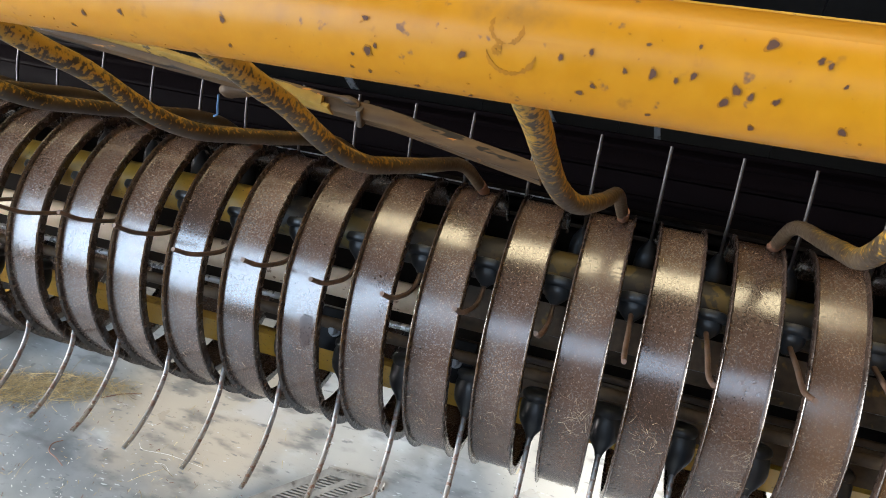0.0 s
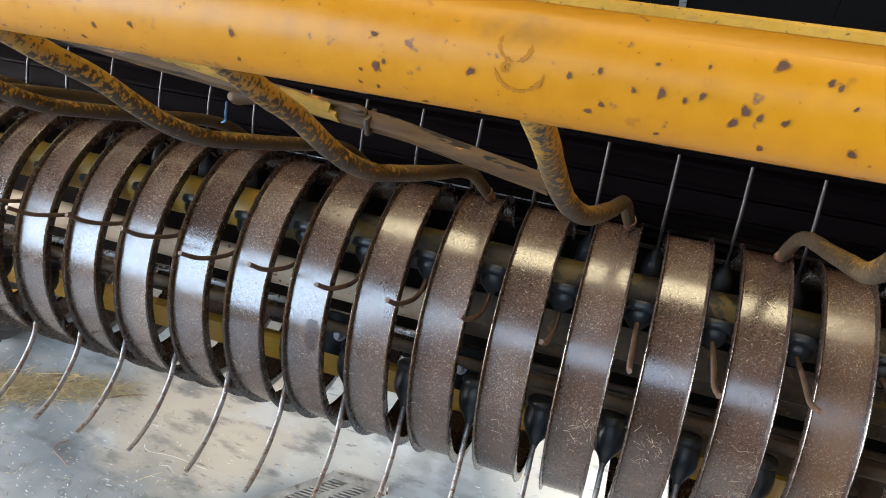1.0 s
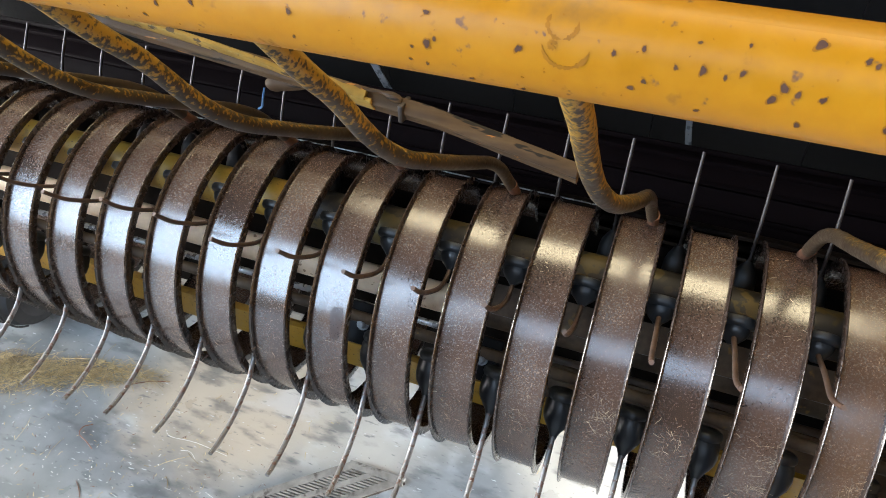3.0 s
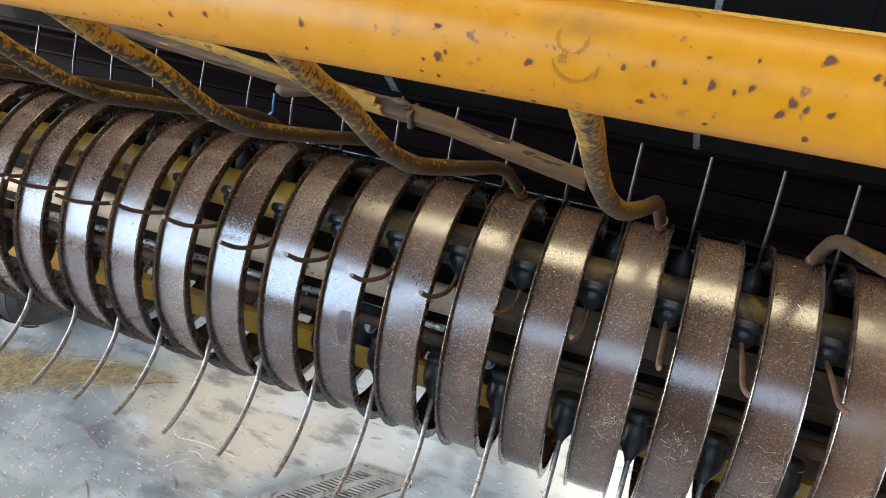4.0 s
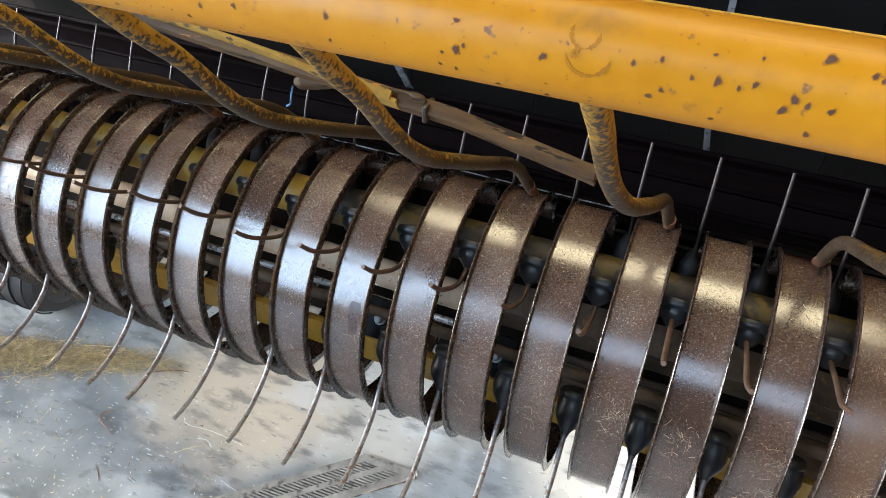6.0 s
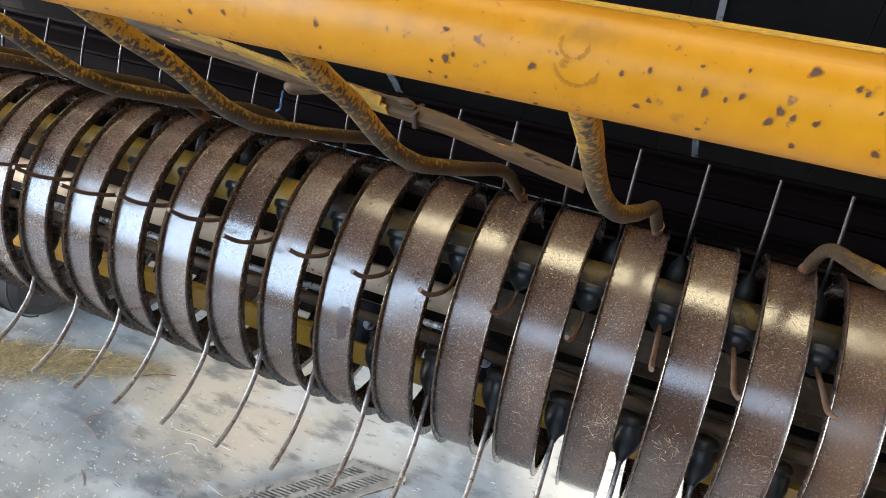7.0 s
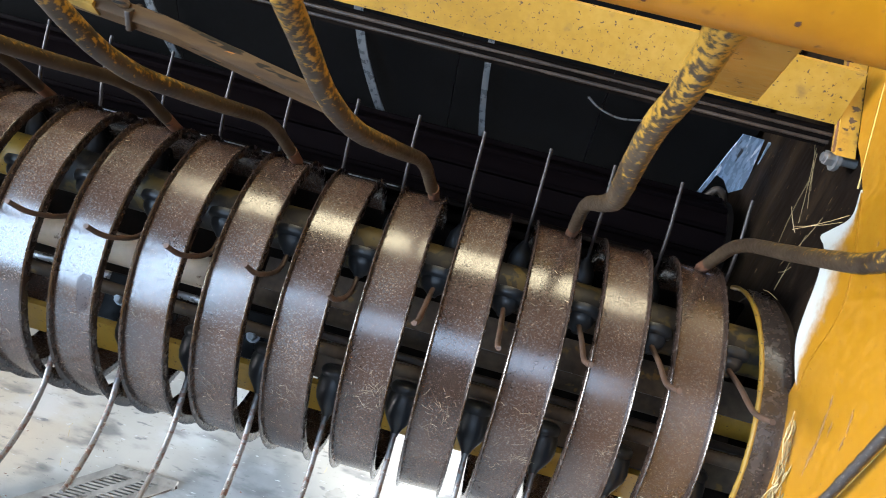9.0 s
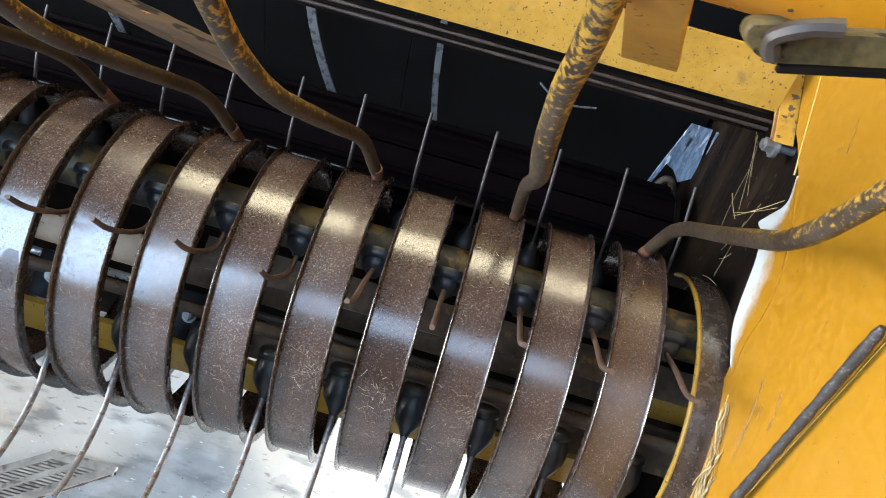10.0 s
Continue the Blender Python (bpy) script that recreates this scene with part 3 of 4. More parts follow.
# ---- wind guard: tube and rods ----
TY, TZ, TR = -0.3427, 0.4720, 0.0169
guard = thing("wind_guard", "chipped yellow tube carrying bent worn yellow rods", "wind guard")
bm = bmesh.new()
sweep(bm, [(-0.85 + 1.62 * i / 40, TY, TZ) for i in range(41)], TR, 40)
part("tube", bm, yellow_paint, guard, "glossy yellow tube with dark paint chips")
random.seed(5)
for cx, ca, rad, a0, a1 in ((0.3720, 39.0, 0.0044, 150, 275), (0.3720, 39.0, 0.0044, 280, 375), (0.3740, 21.0, 0.0070, 190, 350), (0.3701, 18.0, 0.0009, 0, 340)):
    bm = bmesh.new()
    rows = []
    n = int((a1 - a0) / 5)
    for k in range(n + 1):
        a = radians(a0 + 5 * k)
        half = random.uniform(0.0002, 0.0008) * min(1, k / 4, (n - k) / 4) + 0.00005
        row = []
        for rr_, up in ((rad - half, 0.00012), (rad + half, 0.00012), (rad + half, -0.0006), (rad - half, -0.0006)):
            u, v = cx + rr_ * math.cos(a), radians(ca) + rr_ * math.sin(a) / TR
            row.append(bm.verts.new((u, TY - (TR + up) * math.cos(v), TZ + (TR + up) * math.sin(v))))
        rows.append(row)
    for a, b in zip(rows, rows[1:]):
        for k in range(4):
            bm.faces.new((a[k], a[(k + 1) % 4], b[(k + 1) % 4], b[k]))
    bm.faces.new(rows[0])
    bm.faces.new(rows[-1][::-1])
    part("rub_mark", bm, scrape, guard, "brown round rubbed mark on the paint", 0)
# flaked spots in the tube's paint: place along the tube, angle round it, size
CHIPS_LEFT = [(0.2229, -27, 7), (0.2305, -7, 8), (0.2457, 1, 8), (0.2837, 9, 9), (0.284, -21, 6), (0.3307, 30, 8), (0.3316, -1, 12), (0.3341, 5, 6), (0.3267, -7, 5), (0.3256, -24, 5), (0.3312, -27, 6), (0.3452, -42, 7), (0.3603, 9, 10), (0.3617, -46, 7), (0.3938, -12, 8), (0.3971, -3, 7), (0.3876, 19, 7), (0.3954, 27, 7)]
CHIPS_RIGHT = [(0.4047, 15, 6), (0.4118, 16, 10), (0.4178, 13, 6), (0.4218, 19, 8), (0.4094, 40, 5), (0.422, 44, 5), (0.4386, 54, 14), (0.4502, 45, 8), (0.4525, 42, 7), (0.4569, 27, 5), (0.4327, 12, 11), (0.4305, 0, 11), (0.4364, 8, 8), (0.4425, 7, 8), (0.4126, -27, 6), (0.4387, -23, 8), (0.4595, -12, 10)]


def patch_on_tube(cx, ca, h, grow, tilt_, up):
    """A ragged thin patch lying on the tube's paint."""
    bm = bmesh.new()
    n = len(grow)
    layers = []
    for lift in (up, -0.0006):
        layer = []
        for k in range(n):
            f = 2 * math.pi * k / n
            p, q = 1.15 * h * grow[k] * math.cos(f), 0.8 * h * grow[k] * math.sin(f)
            u, v = cx + p * math.cos(tilt_) - q * math.sin(tilt_), radians(ca) + (p * math.sin(tilt_) + q * math.cos(tilt_)) / TR
            layer.append(bm.verts.new((u, TY - (TR + lift) * math.cos(v), TZ + (TR + lift) * math.sin(v))))
        layers.append(layer)
    bm.faces.new(layers[0])
    for k in range(n):
        bm.faces.new((layers[0][k], layers[1][k], layers[1][(k + 1) % n], layers[0][(k + 1) % n]))
    return bm


for cx, ca, size in CHIPS_LEFT + CHIPS_RIGHT:
    h, tilt_ = size * 0.000100, random.uniform(0, math.pi)
    wave = [random.uniform(-1, 1) for _ in range(4)]
    grow = [1 + 0.22 * wave[0] * math.sin(4 * math.pi * k / 18) + 0.20 * wave[1] * math.cos(6 * math.pi * k / 18) + 0.12 * wave[2] * math.sin(10 * math.pi * k / 18) for k in range(18)]
    chip = part("paint_chip", patch_on_tube(cx, ca, h, grow, tilt_, 0.00016), chip_brown, guard, "dark spot of flaked paint", 0)
    grow = [g * 1.42 + 0.12 * math.sin(k + wave[3] * 3) for k, g in enumerate(grow)]
    part("stained_rim", patch_on_tube(cx, ca, h, grow, tilt_, 0.00008), scrape, chip, "brown stain round the flaked spot", 0)
for _ in range(46):
    part("paint_chip", patch_on_tube(random.uniform(0.16, 0.50), random.uniform(-48, 58), random.uniform(0.00025, 0.00055), [random.uniform(0.6, 1.3) for k in range(7)], random.uniform(0, 3), 0.00012), scrape, guard, "tiny brown speck in the paint", 0)
for _ in range(16):
    part("paint_chip", patch_on_tube(random.uniform(0.47, 0.70), random.uniform(-85, 40), random.uniform(0.0006, 0.0013), [random.uniform(0.75, 1.25) for k in range(12)], random.uniform(0, 3), 0.00014), chip_brown, guard, "dark spot of flaked paint", 0)


def soiling(name, label, x0, x1, a0, a1, peak, worn_mat):
    """A thin film on the tube, strongest where peak(u, v) is high (u along, v round; each 0 to 1)."""
    bm = bmesh.new()
    wear = bm.verts.layers.float.new("wear")
    nu, nv = max(12, int((x1 - x0) / 0.004)), 14
    grid = []
    for i in range(nu + 1):
        row = []
        for k in range(nv + 1):
            a = radians(a0 + (a1 - a0) * k / nv)
            lift = TR + (0.00005 if 0 < i < nu and 0 < k < nv else -0.00015)
            v = bm.verts.new((x0 + (x1 - x0) * i / nu, TY - lift * math.cos(a), TZ + lift * math.sin(a)))
            v[wear] = peak(i / nu, k / nv)
            row.append(v)
        grid.append(row)
    for a, b in zip(grid, grid[1:]):
        for k in range(nv):
            bm.faces.new((a[k], a[k + 1], b[k + 1], b[k]))
    rim = bmesh.ops.extrude_face_region(bm, geom=list(bm.faces))
    for v in rim["geom"]:
        if isinstance(v, bmesh.types.BMVert):
            d = Vector((0, v.co.y - TY, v.co.z - TZ)).normalized()
            v.co -= d * 0.0004
    part(name, bm, worn_mat, guard, label)


soiled = faded_material("brown_soiling_on_yellow", (0.336, 0.140, 0.0026), (0.150, 0.075, 0.022), ior=1.32)
soiling("smudge", "soft brown smudge on the paint", 0.352, 0.400, 28, 84, lambda u, v: 0.36 * max(0.0, 1 - (2 * u - 1) ** 2) * max(0.0, 1 - (2 * v - 1) ** 2), soiled)
soiling("smudge", "brown grime along the tube's top", 0.10, 0.345, 66, 112, lambda u, v: 0.45 * v * v * min(1.0, 6 * u, 6 * (1 - u)), soiled)
soiling("smudge", "brown grime along the tube's top", 0.405, 0.72, 66, 112, lambda u, v: 0.45 * v * v * min(1.0, 6 * u, 6 * (1 - u)), soiled)
ROD = [(-0.3350, 0.4595), (-0.303, 0.4225), (-0.278, 0.397), (-0.2552, 0.3675), (-0.2356, 0.345), (-0.2113, 0.324), (-0.180, 0.304), (-0.1273, 0.2716), (-0.083, 0.2455), (-0.0555, 0.2285), (-0.0264, 0.2053), (-0.0025, 0.178), (0.010, 0.163)]
ROD_TIP = [(0.006, 0.168), (0.016, 0.156), (0.0245, 0.1465)]
LEAN = [1.0, 0.93, 0.95, 0.88, 0.76, 0.60, 0.47, 0.33, 0.26, 0.22, 0.16, 0.08, 0.03]   # sideways lean from tube to tip
for i, (x, lean) in enumerate([(-0.255, 0.0), (-0.123, 0.0), (0.0105, 0.0), (0.1437, -0.010), (0.2675, -0.019), (0.4050, -0.034), (0.5395, -0.021), (0.664, -0.010)]):
    bm = bmesh.new()
    sweep(bm, smooth_path([(x + lean * f, *p) for p, f in zip(ROD, LEAN)], 4), 0.0057, 14, wobble=0.025)
    r = part("rod", bm, rod_paint, guard, "", 60)
    bm = bmesh.new()
    sweep(bm, smooth_path([(x, *p) for p in ROD_TIP], 3), 0.0056, 14)
    part("rod_tip", bm, rod_rust, r, "bare rusty rod end", 60)
    bm = bmesh.new()
    sweep(bm, [(x + lean, -0.3360, 0.4608), (x + lean, -0.3310, 0.4550), (x + 0.99 * lean, -0.3240, 0.4470)], [0.0070, 0.0066, 0.0056], 12, wobble=0.05)
    part("weld_bead", bm, rod_paint, guard, "lumpy painted weld")
bm = bmesh.new()
prism(bm, plate(bm, [(-0.337, 0.459), (-0.300, 0.438), (-0.2125, 0.3955)], 0.004), 0.5450, 0.5715)
for v in bm.verts:
    f = min(1.0, max(0.0, (-0.2125 - v.co.y) / 0.120))
    v.co.x = 0.5558 + (v.co.x - 0.5558) * (1 - 0.35 * f) - 0.027 * f
part("lug", bm, yellow_plain, guard, "flat yellow lug welded to the tube")
clamp = thing("clamp_channel", "dirty grey-yellow steel channel with a clipped end", "steel channel")


def slab_xz(bm, outline, y0, y1):
    """An outline in (x, z), drawn out along Y."""
    a = [bm.verts.new((x, y0, z)) for x, z in outline]
    b = [bm.verts.new((x, y1, z)) for x, z in outline]
    n = len(outline)
    for k in range(n):
        bm.faces.new((a[k], a[(k + 1) % n], b[(k + 1) % n], b[k]))
    bm.faces.new(a[::-1])
    bm.faces.new(b)
    return bm


bm = bmesh.new()
slab_xz(bm, [(0.5241, 0.4773), (0.5236, 0.4762), (0.5241, 0.4748), (0.5262, 0.4737), (0.5286, 0.4729), (PX + 0.002, 0.5221), (PX + 0.002, 0.5262), (0.5328, 0.4777), (0.5273, 0.4782)], -0.4495, -0.4460)
bmesh.ops.bevel(bm, geom=list(bm.edges), offset=0.0004, segments=1, affect="EDGES")
part("web", bm, dirty_yellow, clamp)
bm = bmesh.new()
slab_xz(bm, [(0.5290, 0.4727), (PX, 0.5218), (PX, 0.5226), (0.5290, 0.4735)], -0.4515, -0.4500)
part("fold", bm, dark_iron, clamp, "dirty dark folded edge")
bm = bmesh.new()
sweep(bm, smooth_path([(0.5330, -0.4530, 0.4800), (0.5292, -0.4525, 0.4788), (0.5268, -0.4510, 0.4765), (0.5278, -0.4505, 0.4740)], 5), 0.0012, 8, wobble=0.08)
part("hook", bm, greasy_brown, clamp, "rounded hooked end")

# ---- side panel at the right, and what is fixed to it ----
side = thing("side_panel", "bright yellow painted steel side panel with scuffed white edge", "side panel")
bm = bmesh.new()
worn = [(-0.002, 0.2727), (-0.0115, 0.2522), (0.006, 0.228), (0.0153, 0.2147), (-0.001, 0.2130), (-0.0176, 0.1950), (-0.0340, 0.1600), (-0.0475, 0.1420), (-0.0753, 0.1290)]
edge = [(0.135, 0.60), (0.135, 0.365), (0.045, 0.290), (0.0300, 0.286), *worn]
RING_Y = -0.009   # the end ring sits a little forward of the reel's axis
arc = [(RING_Y - 0.1330 * math.cos(radians(a)), 0.1330 * math.sin(radians(a))) for a in range(58, -101, -6)]
prism(bm, [(-0.70, 0.60), *edge, *arc, (0.02, -0.17), (-0.70, -0.17)], PX, PX + 0.006)
part("sheet", bm, yellow_panel, side)
# primer bared along the worn edge, fading into the paint
bm = bmesh.new()
wear = bm.verts.layers.float.new("wear")
inner_line = [(-0.006, 0.2705), (-0.022, 0.2580), (-0.0440, 0.2410), (-0.0600, 0.2250), (-0.0720, 0.2080), (-0.0770, 0.1850), (-0.0770, 0.1620), (-0.0800, 0.1440), (-0.0880, 0.1280)]
a_line = smooth_path([(0, *p) for p in worn], 16)
b_line = smooth_path([(0, *p) for p in inner_line], 16)
COLS = 9
rows = []
for p, q in zip(a_line, b_line):
    row = []
    for k in range(COLS):
        c = p + (q - p) * (k / (COLS - 1))
        v = bm.verts.new((PX - 0.0012, c.y, c.z))
        v[wear] = 1.0 - k / (COLS - 1)
        row.append(v)
    for c, w in ((q, 0.0), (p, 1.0)):
        v = bm.verts.new((PX + 0.001, c.y, c.z))
        v[wear] = w
        row.append(v)
    rows.append(row)
for a, b in zip(rows, rows[1:]):
    for k in range(COLS + 2):
        bm.faces.new((a[k], a[(k + 1) % (COLS + 2)], b[(k + 1) % (COLS + 2)], b[k]))
bm.faces.new(rows[0])
bm.faces.new(rows[-1][::-1])
part("bared_edge", bm, faded_primer, side, "white primer bared along the worn edge")
bm = bmesh.new()
prism(bm, [(0.128, 0.352), (0.136, 0.346), (0.052, 0.276), (0.040, 0.279)], PX - 0.014, PX + 0.002)
part("flange", bm, flange_yellow, side, "dirty yellow folded flange")
bm = bmesh.new()
sweep(bm, [(PX - 0.010, 0.05, 0.271), (PX - 0.0065, 0.05, 0.271)], 0.0100, 24)
sweep(bm, [(PX - 0.017, 0.05, 0.271), (PX - 0.010, 0.05, 0.271)], 0.0066, 6)
sweep(bm, [(PX - 0.0195, 0.05, 0.271), (PX - 0.017, 0.05, 0.271)], 0.0042, 12)
sweep(bm, [(PX - 0.0065, 0.05, 0.271), (PX + 0.02, 0.05, 0.271)], 0.0042, 12)
part("panel_bolt", bm, bolt_steel, side, "zinc bolt with nut and washer")
for y0, z0, y1, z1, x in ((0.128, 0.352, 0.046, 0.279, -0.0145), (0.133, 0.347, 0.052, 0.276, -0.004)):
    bm = bmesh.new()
    sweep(bm, [(PX + x, y0 + (y1 - y0) * i / 24, z0 + (z1 - z0) * i / 24) for i in range(25)], 0.0011, 8, wobble=0.25)
    part("rusty_edge", bm, rod_rust, side, "rusty ragged flange edge")
random.seed(11)
for y, z, ln, ang, w in ((-0.140, 0.143, 0.034, 62, 0.0016), (-0.150, 0.118, 0.030, 70, 0.0022), (-0.160, 0.173, 0.018, 58, 0.0016), (-0.1675, 0.158, 0.012, 70, 0.0014), (-0.131, 0.160, 0.012, 55, 0.0013), (-0.148, 0.150, 0.012, 64, 0.0011), (-0.044, 0.330, 0.026, 62, 0.0004), (-0.037, 0.316, 0.008, 100, 0.0005), (-0.075, 0.285, 0.005, 80, 0.0010), (-0.085, 0.270, 0.006, 70, 0.0007), (-0.064, 0.262, 0.004, 60, 0.0008)):
    bm = bmesh.new()
    d, nrm = Vector((0, math.cos(radians(ang)), math.sin(radians(ang)))), Vector((0, -math.sin(radians(ang)), math.cos(radians(ang))))
    rows = []
    for k in range(9):
        c = Vector((0, y, z)) + d * ln * (k / 8 - 0.5) + nrm * random.uniform(-0.3, 0.3) * w
        h = w * random.uniform(0.3, 1.0) * (0.25 + math.sin(math.pi * k / 8))
        rows.append([bm.verts.new((PX + x, *(c + nrm * e)[1:])) for x, e in ((-0.0003, -h), (-0.0003, h), (0.001, h), (0.001, -h))])
    for a, b in zip(rows, rows[1:]):
        for k in range(4):
            bm.faces.new((a[k], a[(k + 1) % 4], b[(k + 1) % 4], b[k]))
    bm.faces.new(rows[0])
    bm.faces.new(rows[-1][::-1])
    part("scrape", bm, brown_scrape, side, "brown scrape in the yellow paint", 0)
# first line is scored paint; the second paints the rod's bright reflection edge
for (ya, za), (yb, zb), half in (((0.0595, 0.340), (0.0065, 0.269), 0.0003), ((-0.206, 0.277), (-0.1955, 0.115), 0.0002)):
    bm = bmesh.new()
    rows = []
    d = Vector((0, yb - ya, zb - za)).normalized()
    nrm = Vector((0, -d.z, d.y))
    for k in range(25):
        c = Vector((0, ya + (yb - ya) * k / 24, za + (zb - za) * k / 24)) + nrm * random.uniform(-0.2, 0.2) * half
        h = half * random.uniform(0.35, 1.0)
        rows.append([bm.verts.new((PX + x, *(c + nrm * e)[1:])) for x, e in ((-0.0003, -h), (-0.0003, h), (0.001, h), (0.001, -h))])
    for a, b in zip(rows, rows[1:]):
        for k in range(4):
            bm.faces.new((a[k], a[(k + 1) % 4], b[(k + 1) % 4], b[k]))
    bm.faces.new(rows[0])
    bm.faces.new(rows[-1][::-1])
    part("scratch", bm, pale_paint_line, side, "thin pale line on the yellow paint", 0)
prop = thing("prop_rod", "dark textured steel rod standing against the panel", "steel rod")
bm = bmesh.new()
n = 90
sweep(bm, [(PX - 0.009, -0.2090 + 0.026 * i / n, 0.288 - 0.52 * i / n) for i in range(n + 1)], [0.0022] + [0.0034] * n, 12, wobble=0.10)
part("rod", bm, prop_iron, prop)
inner = thing("inner_side_wall", "dark brown dirty steel wall inside the machine", "machine wall")
bm = bmesh.new()
prism(bm, [(-0.14, 0.70), (0.9, 0.70), (0.9, -0.15), (0.16, -0.15), *[(RING_Y - 0.1311 * math.cos(radians(a)), 0.1311 * math.sin(radians(a))) for a in range(205, 29, -5)], (-0.14, 0.07)], PX + 0.009, PX + 0.015)
part("sheet", bm, grimy_wall, inner)
# drum and plate added to keep side daylight out of the reel end
bm = bmesh.new()
drum = thing("end_drum", "dark drum added to close the reel end against daylight", "drum")
rows = []
for i in range(49):
    c, q = math.cos(2 * math.pi * i / 48), math.sin(2 * math.pi * i / 48)
    rows.append([bm.verts.new((x, RING_Y + r * c, r * q)) for x, r in ((PX + 0.0025, 0.1300), (PX + 0.0025, 0.1318), (PX + 0.062, 0.1318), (PX + 0.062, 0.1300))])
for a, b in zip(rows, rows[1:]):
    for k in range(4):
        bm.faces.new((a[k], a[(k + 1) % 4], b[(k + 1) % 4], b[k]))
bmesh.ops.remove_doubles(bm, verts=bm.verts, dist=0.00001)
part("shell", bm, greasy_brown, drum)
bm = bmesh.new()
sweep(bm, [(PX + 0.058, RING_Y, 0), (PX + 0.061, RING_Y, 0)], [0.1302, 0.1302], 48)
part("end_plate", bm, dark_iron, drum, "dark round end plate")
ring = thing("end_ring", "brown steel end ring with a yellow painted rim", "end ring")
bm = bmesh.new()
pr = [(0.0, 0.0), (0.010, 0.0008), (PX - 0.7180, 0.0015), (PX - 0.7180, -0.002), (0.0, -0.003)]
rr = []
for a in range(-150, 132, 3):
    rr.append([bm.verts.new((0.7200 + u, RING_Y - (0.1325 + h) * math.cos(radians(a)), (0.1325 + h) * math.sin(radians(a)))) for u, h in pr])
for a, b in zip(rr, rr[1:]):
    for k in range(5):
        bm.faces.new((a[k], a[(k + 1) % 5], b[(k + 1) % 5], b[k]))
bm.faces.new(rr[0][::-1])
bm.faces.new(rr[-1])
part("hoop", bm, hoop_steel, ring)
bm = bmesh.new()
sweep(bm, [(0.7190, RING_Y - 0.1320 * math.cos(radians(a)), 0.1320 * math.sin(radians(a))) for a in range(-150, 132, 3)], 0.0022, 8, wobble=0.08)
part("rim", bm, yellow_plain, ring, "yellow painted rim")

# ---- upper beam ----
top_beam = thing("upper_cross_beam", "dusty yellow folded steel cross beam with a dirty black lip", "cross beam")
bm = bmesh.new()
prism(bm, plate(bm, [(0.070, 0.2945), (0.064, 0.3435)], 0.005), -0.85, PX - 0.015)
part("beam_face", bm, yellow_plain, top_beam, "dusty yellow painted face")
bm = bmesh.new()
prism(bm, plate(bm, [(0.067, 0.2895), (0.069, 0.2755), (0.11, 0.268)], 0.006), -0.85, PX - 0.015)
part("lip", bm, dark_iron, top_beam, "dirty black lower lip")
for y, z in ((0.0640, 0.2860), (0.0645, 0.2785)):
    bm = bmesh.new()
    sweep(bm, [(-0.85 + (PX + 0.835) * i / 60, y, z) for i in range(61)], 0.0016, 8, wobble=0.3)
    part("ridge", bm, greasy_brown, top_beam, "grimy ridge along the lip")

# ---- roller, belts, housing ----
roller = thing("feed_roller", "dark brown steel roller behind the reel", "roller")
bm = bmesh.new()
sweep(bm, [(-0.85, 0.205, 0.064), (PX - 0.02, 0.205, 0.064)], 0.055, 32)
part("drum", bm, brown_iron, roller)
for i in range(12):
    a = radians(30 * i + 8)
    bm = bmesh.new()
    box(bm, (-0.85, -0.003, 0.052), (PX - 0.022, 0.003, 0.0605), 0.0012)
    rib = part("rib", bm, brown_iron, roller)
    rib.matrix_local = Matrix.Translation((0, 0.205, 0.064)) @ Matrix.Rotation(a, 4, "X")
for x in (-0.856, PX - 0.02):
    bm = bmesh.new()
    sweep(bm, [(x, 0.205, 0.064), (x + 0.006, 0.205, 0.064)], 0.058, 32)
    part("end_cap", bm, dark_iron, roller)
for i in range(-4, 4):
    bm = bmesh.new()
    prism(bm, plate(bm, [(0.315, 0.02), (0.290, 0.20), (0.27, 0.40), (0.28, 0.60)], 0.008), i * 0.186 + 0.0004, i * 0.186 + 0.1856)
    b = part("bale_belt", bm, belt_rubber)
    tagged(b, "wide black rubber bale-forming belt", "belt", "bale belts")
# back sheet added close behind the belts to keep bright background out
housing = tagged(part("machine_housing", prism(bmesh.new(), plate(None, [(0.16, 0.62), (0.40, 0.62), (0.34, 0.20), (0.345, -0.16)], 0.006), -0.9, PX + 0.01), dark_iron), "black steel housing behind the belts", "machine housing")

sheet = thing("feed_plate", "dark steel plate behind the reel with a bright worn edge", "steel plate")
bm = bmesh.new()
prism(bm, plate(bm, [(0.078, 0.112), (0.115, 0.092), (0.160, 0.060)], 0.004), X0, PX - 0.03)
part("plate", bm, dark_iron, sheet)
bm = bmesh.new()
sweep(bm, [(X0, 0.077, 0.1150), (0.36, 0.077, 0.1150)], 0.0008, 8)
part("worn_edge", bm, bright_steel, sheet, "bright worn edge")


# pale strips stand in for light coming through slits between the belts
def strip(points, width, x_lean):
    bm = bmesh.new()
    a = smooth_path(points, 4)
    q = [[bm.verts.new(p + Vector(o)) for o in ((-width / 2, 0, 0), (width / 2, 0.001, 0), (width / 2, 0.003, 0), (-width / 2, 0.002, 0))] for p in a]
    for i in range(len(q) - 1):
        for k in range(4):
            bm.faces.new((q[i][k], q[i][(k + 1) % 4], q[i + 1][(k + 1) % 4], q[i + 1][k]))
    bm.faces.new(q[0])
    bm.faces.new(q[-1][::-1])
    return tagged(part("belt_guide", bm, pale_wire_slit), "pale strip standing for light through a slit between the belts", "belt guide", "belt guides")


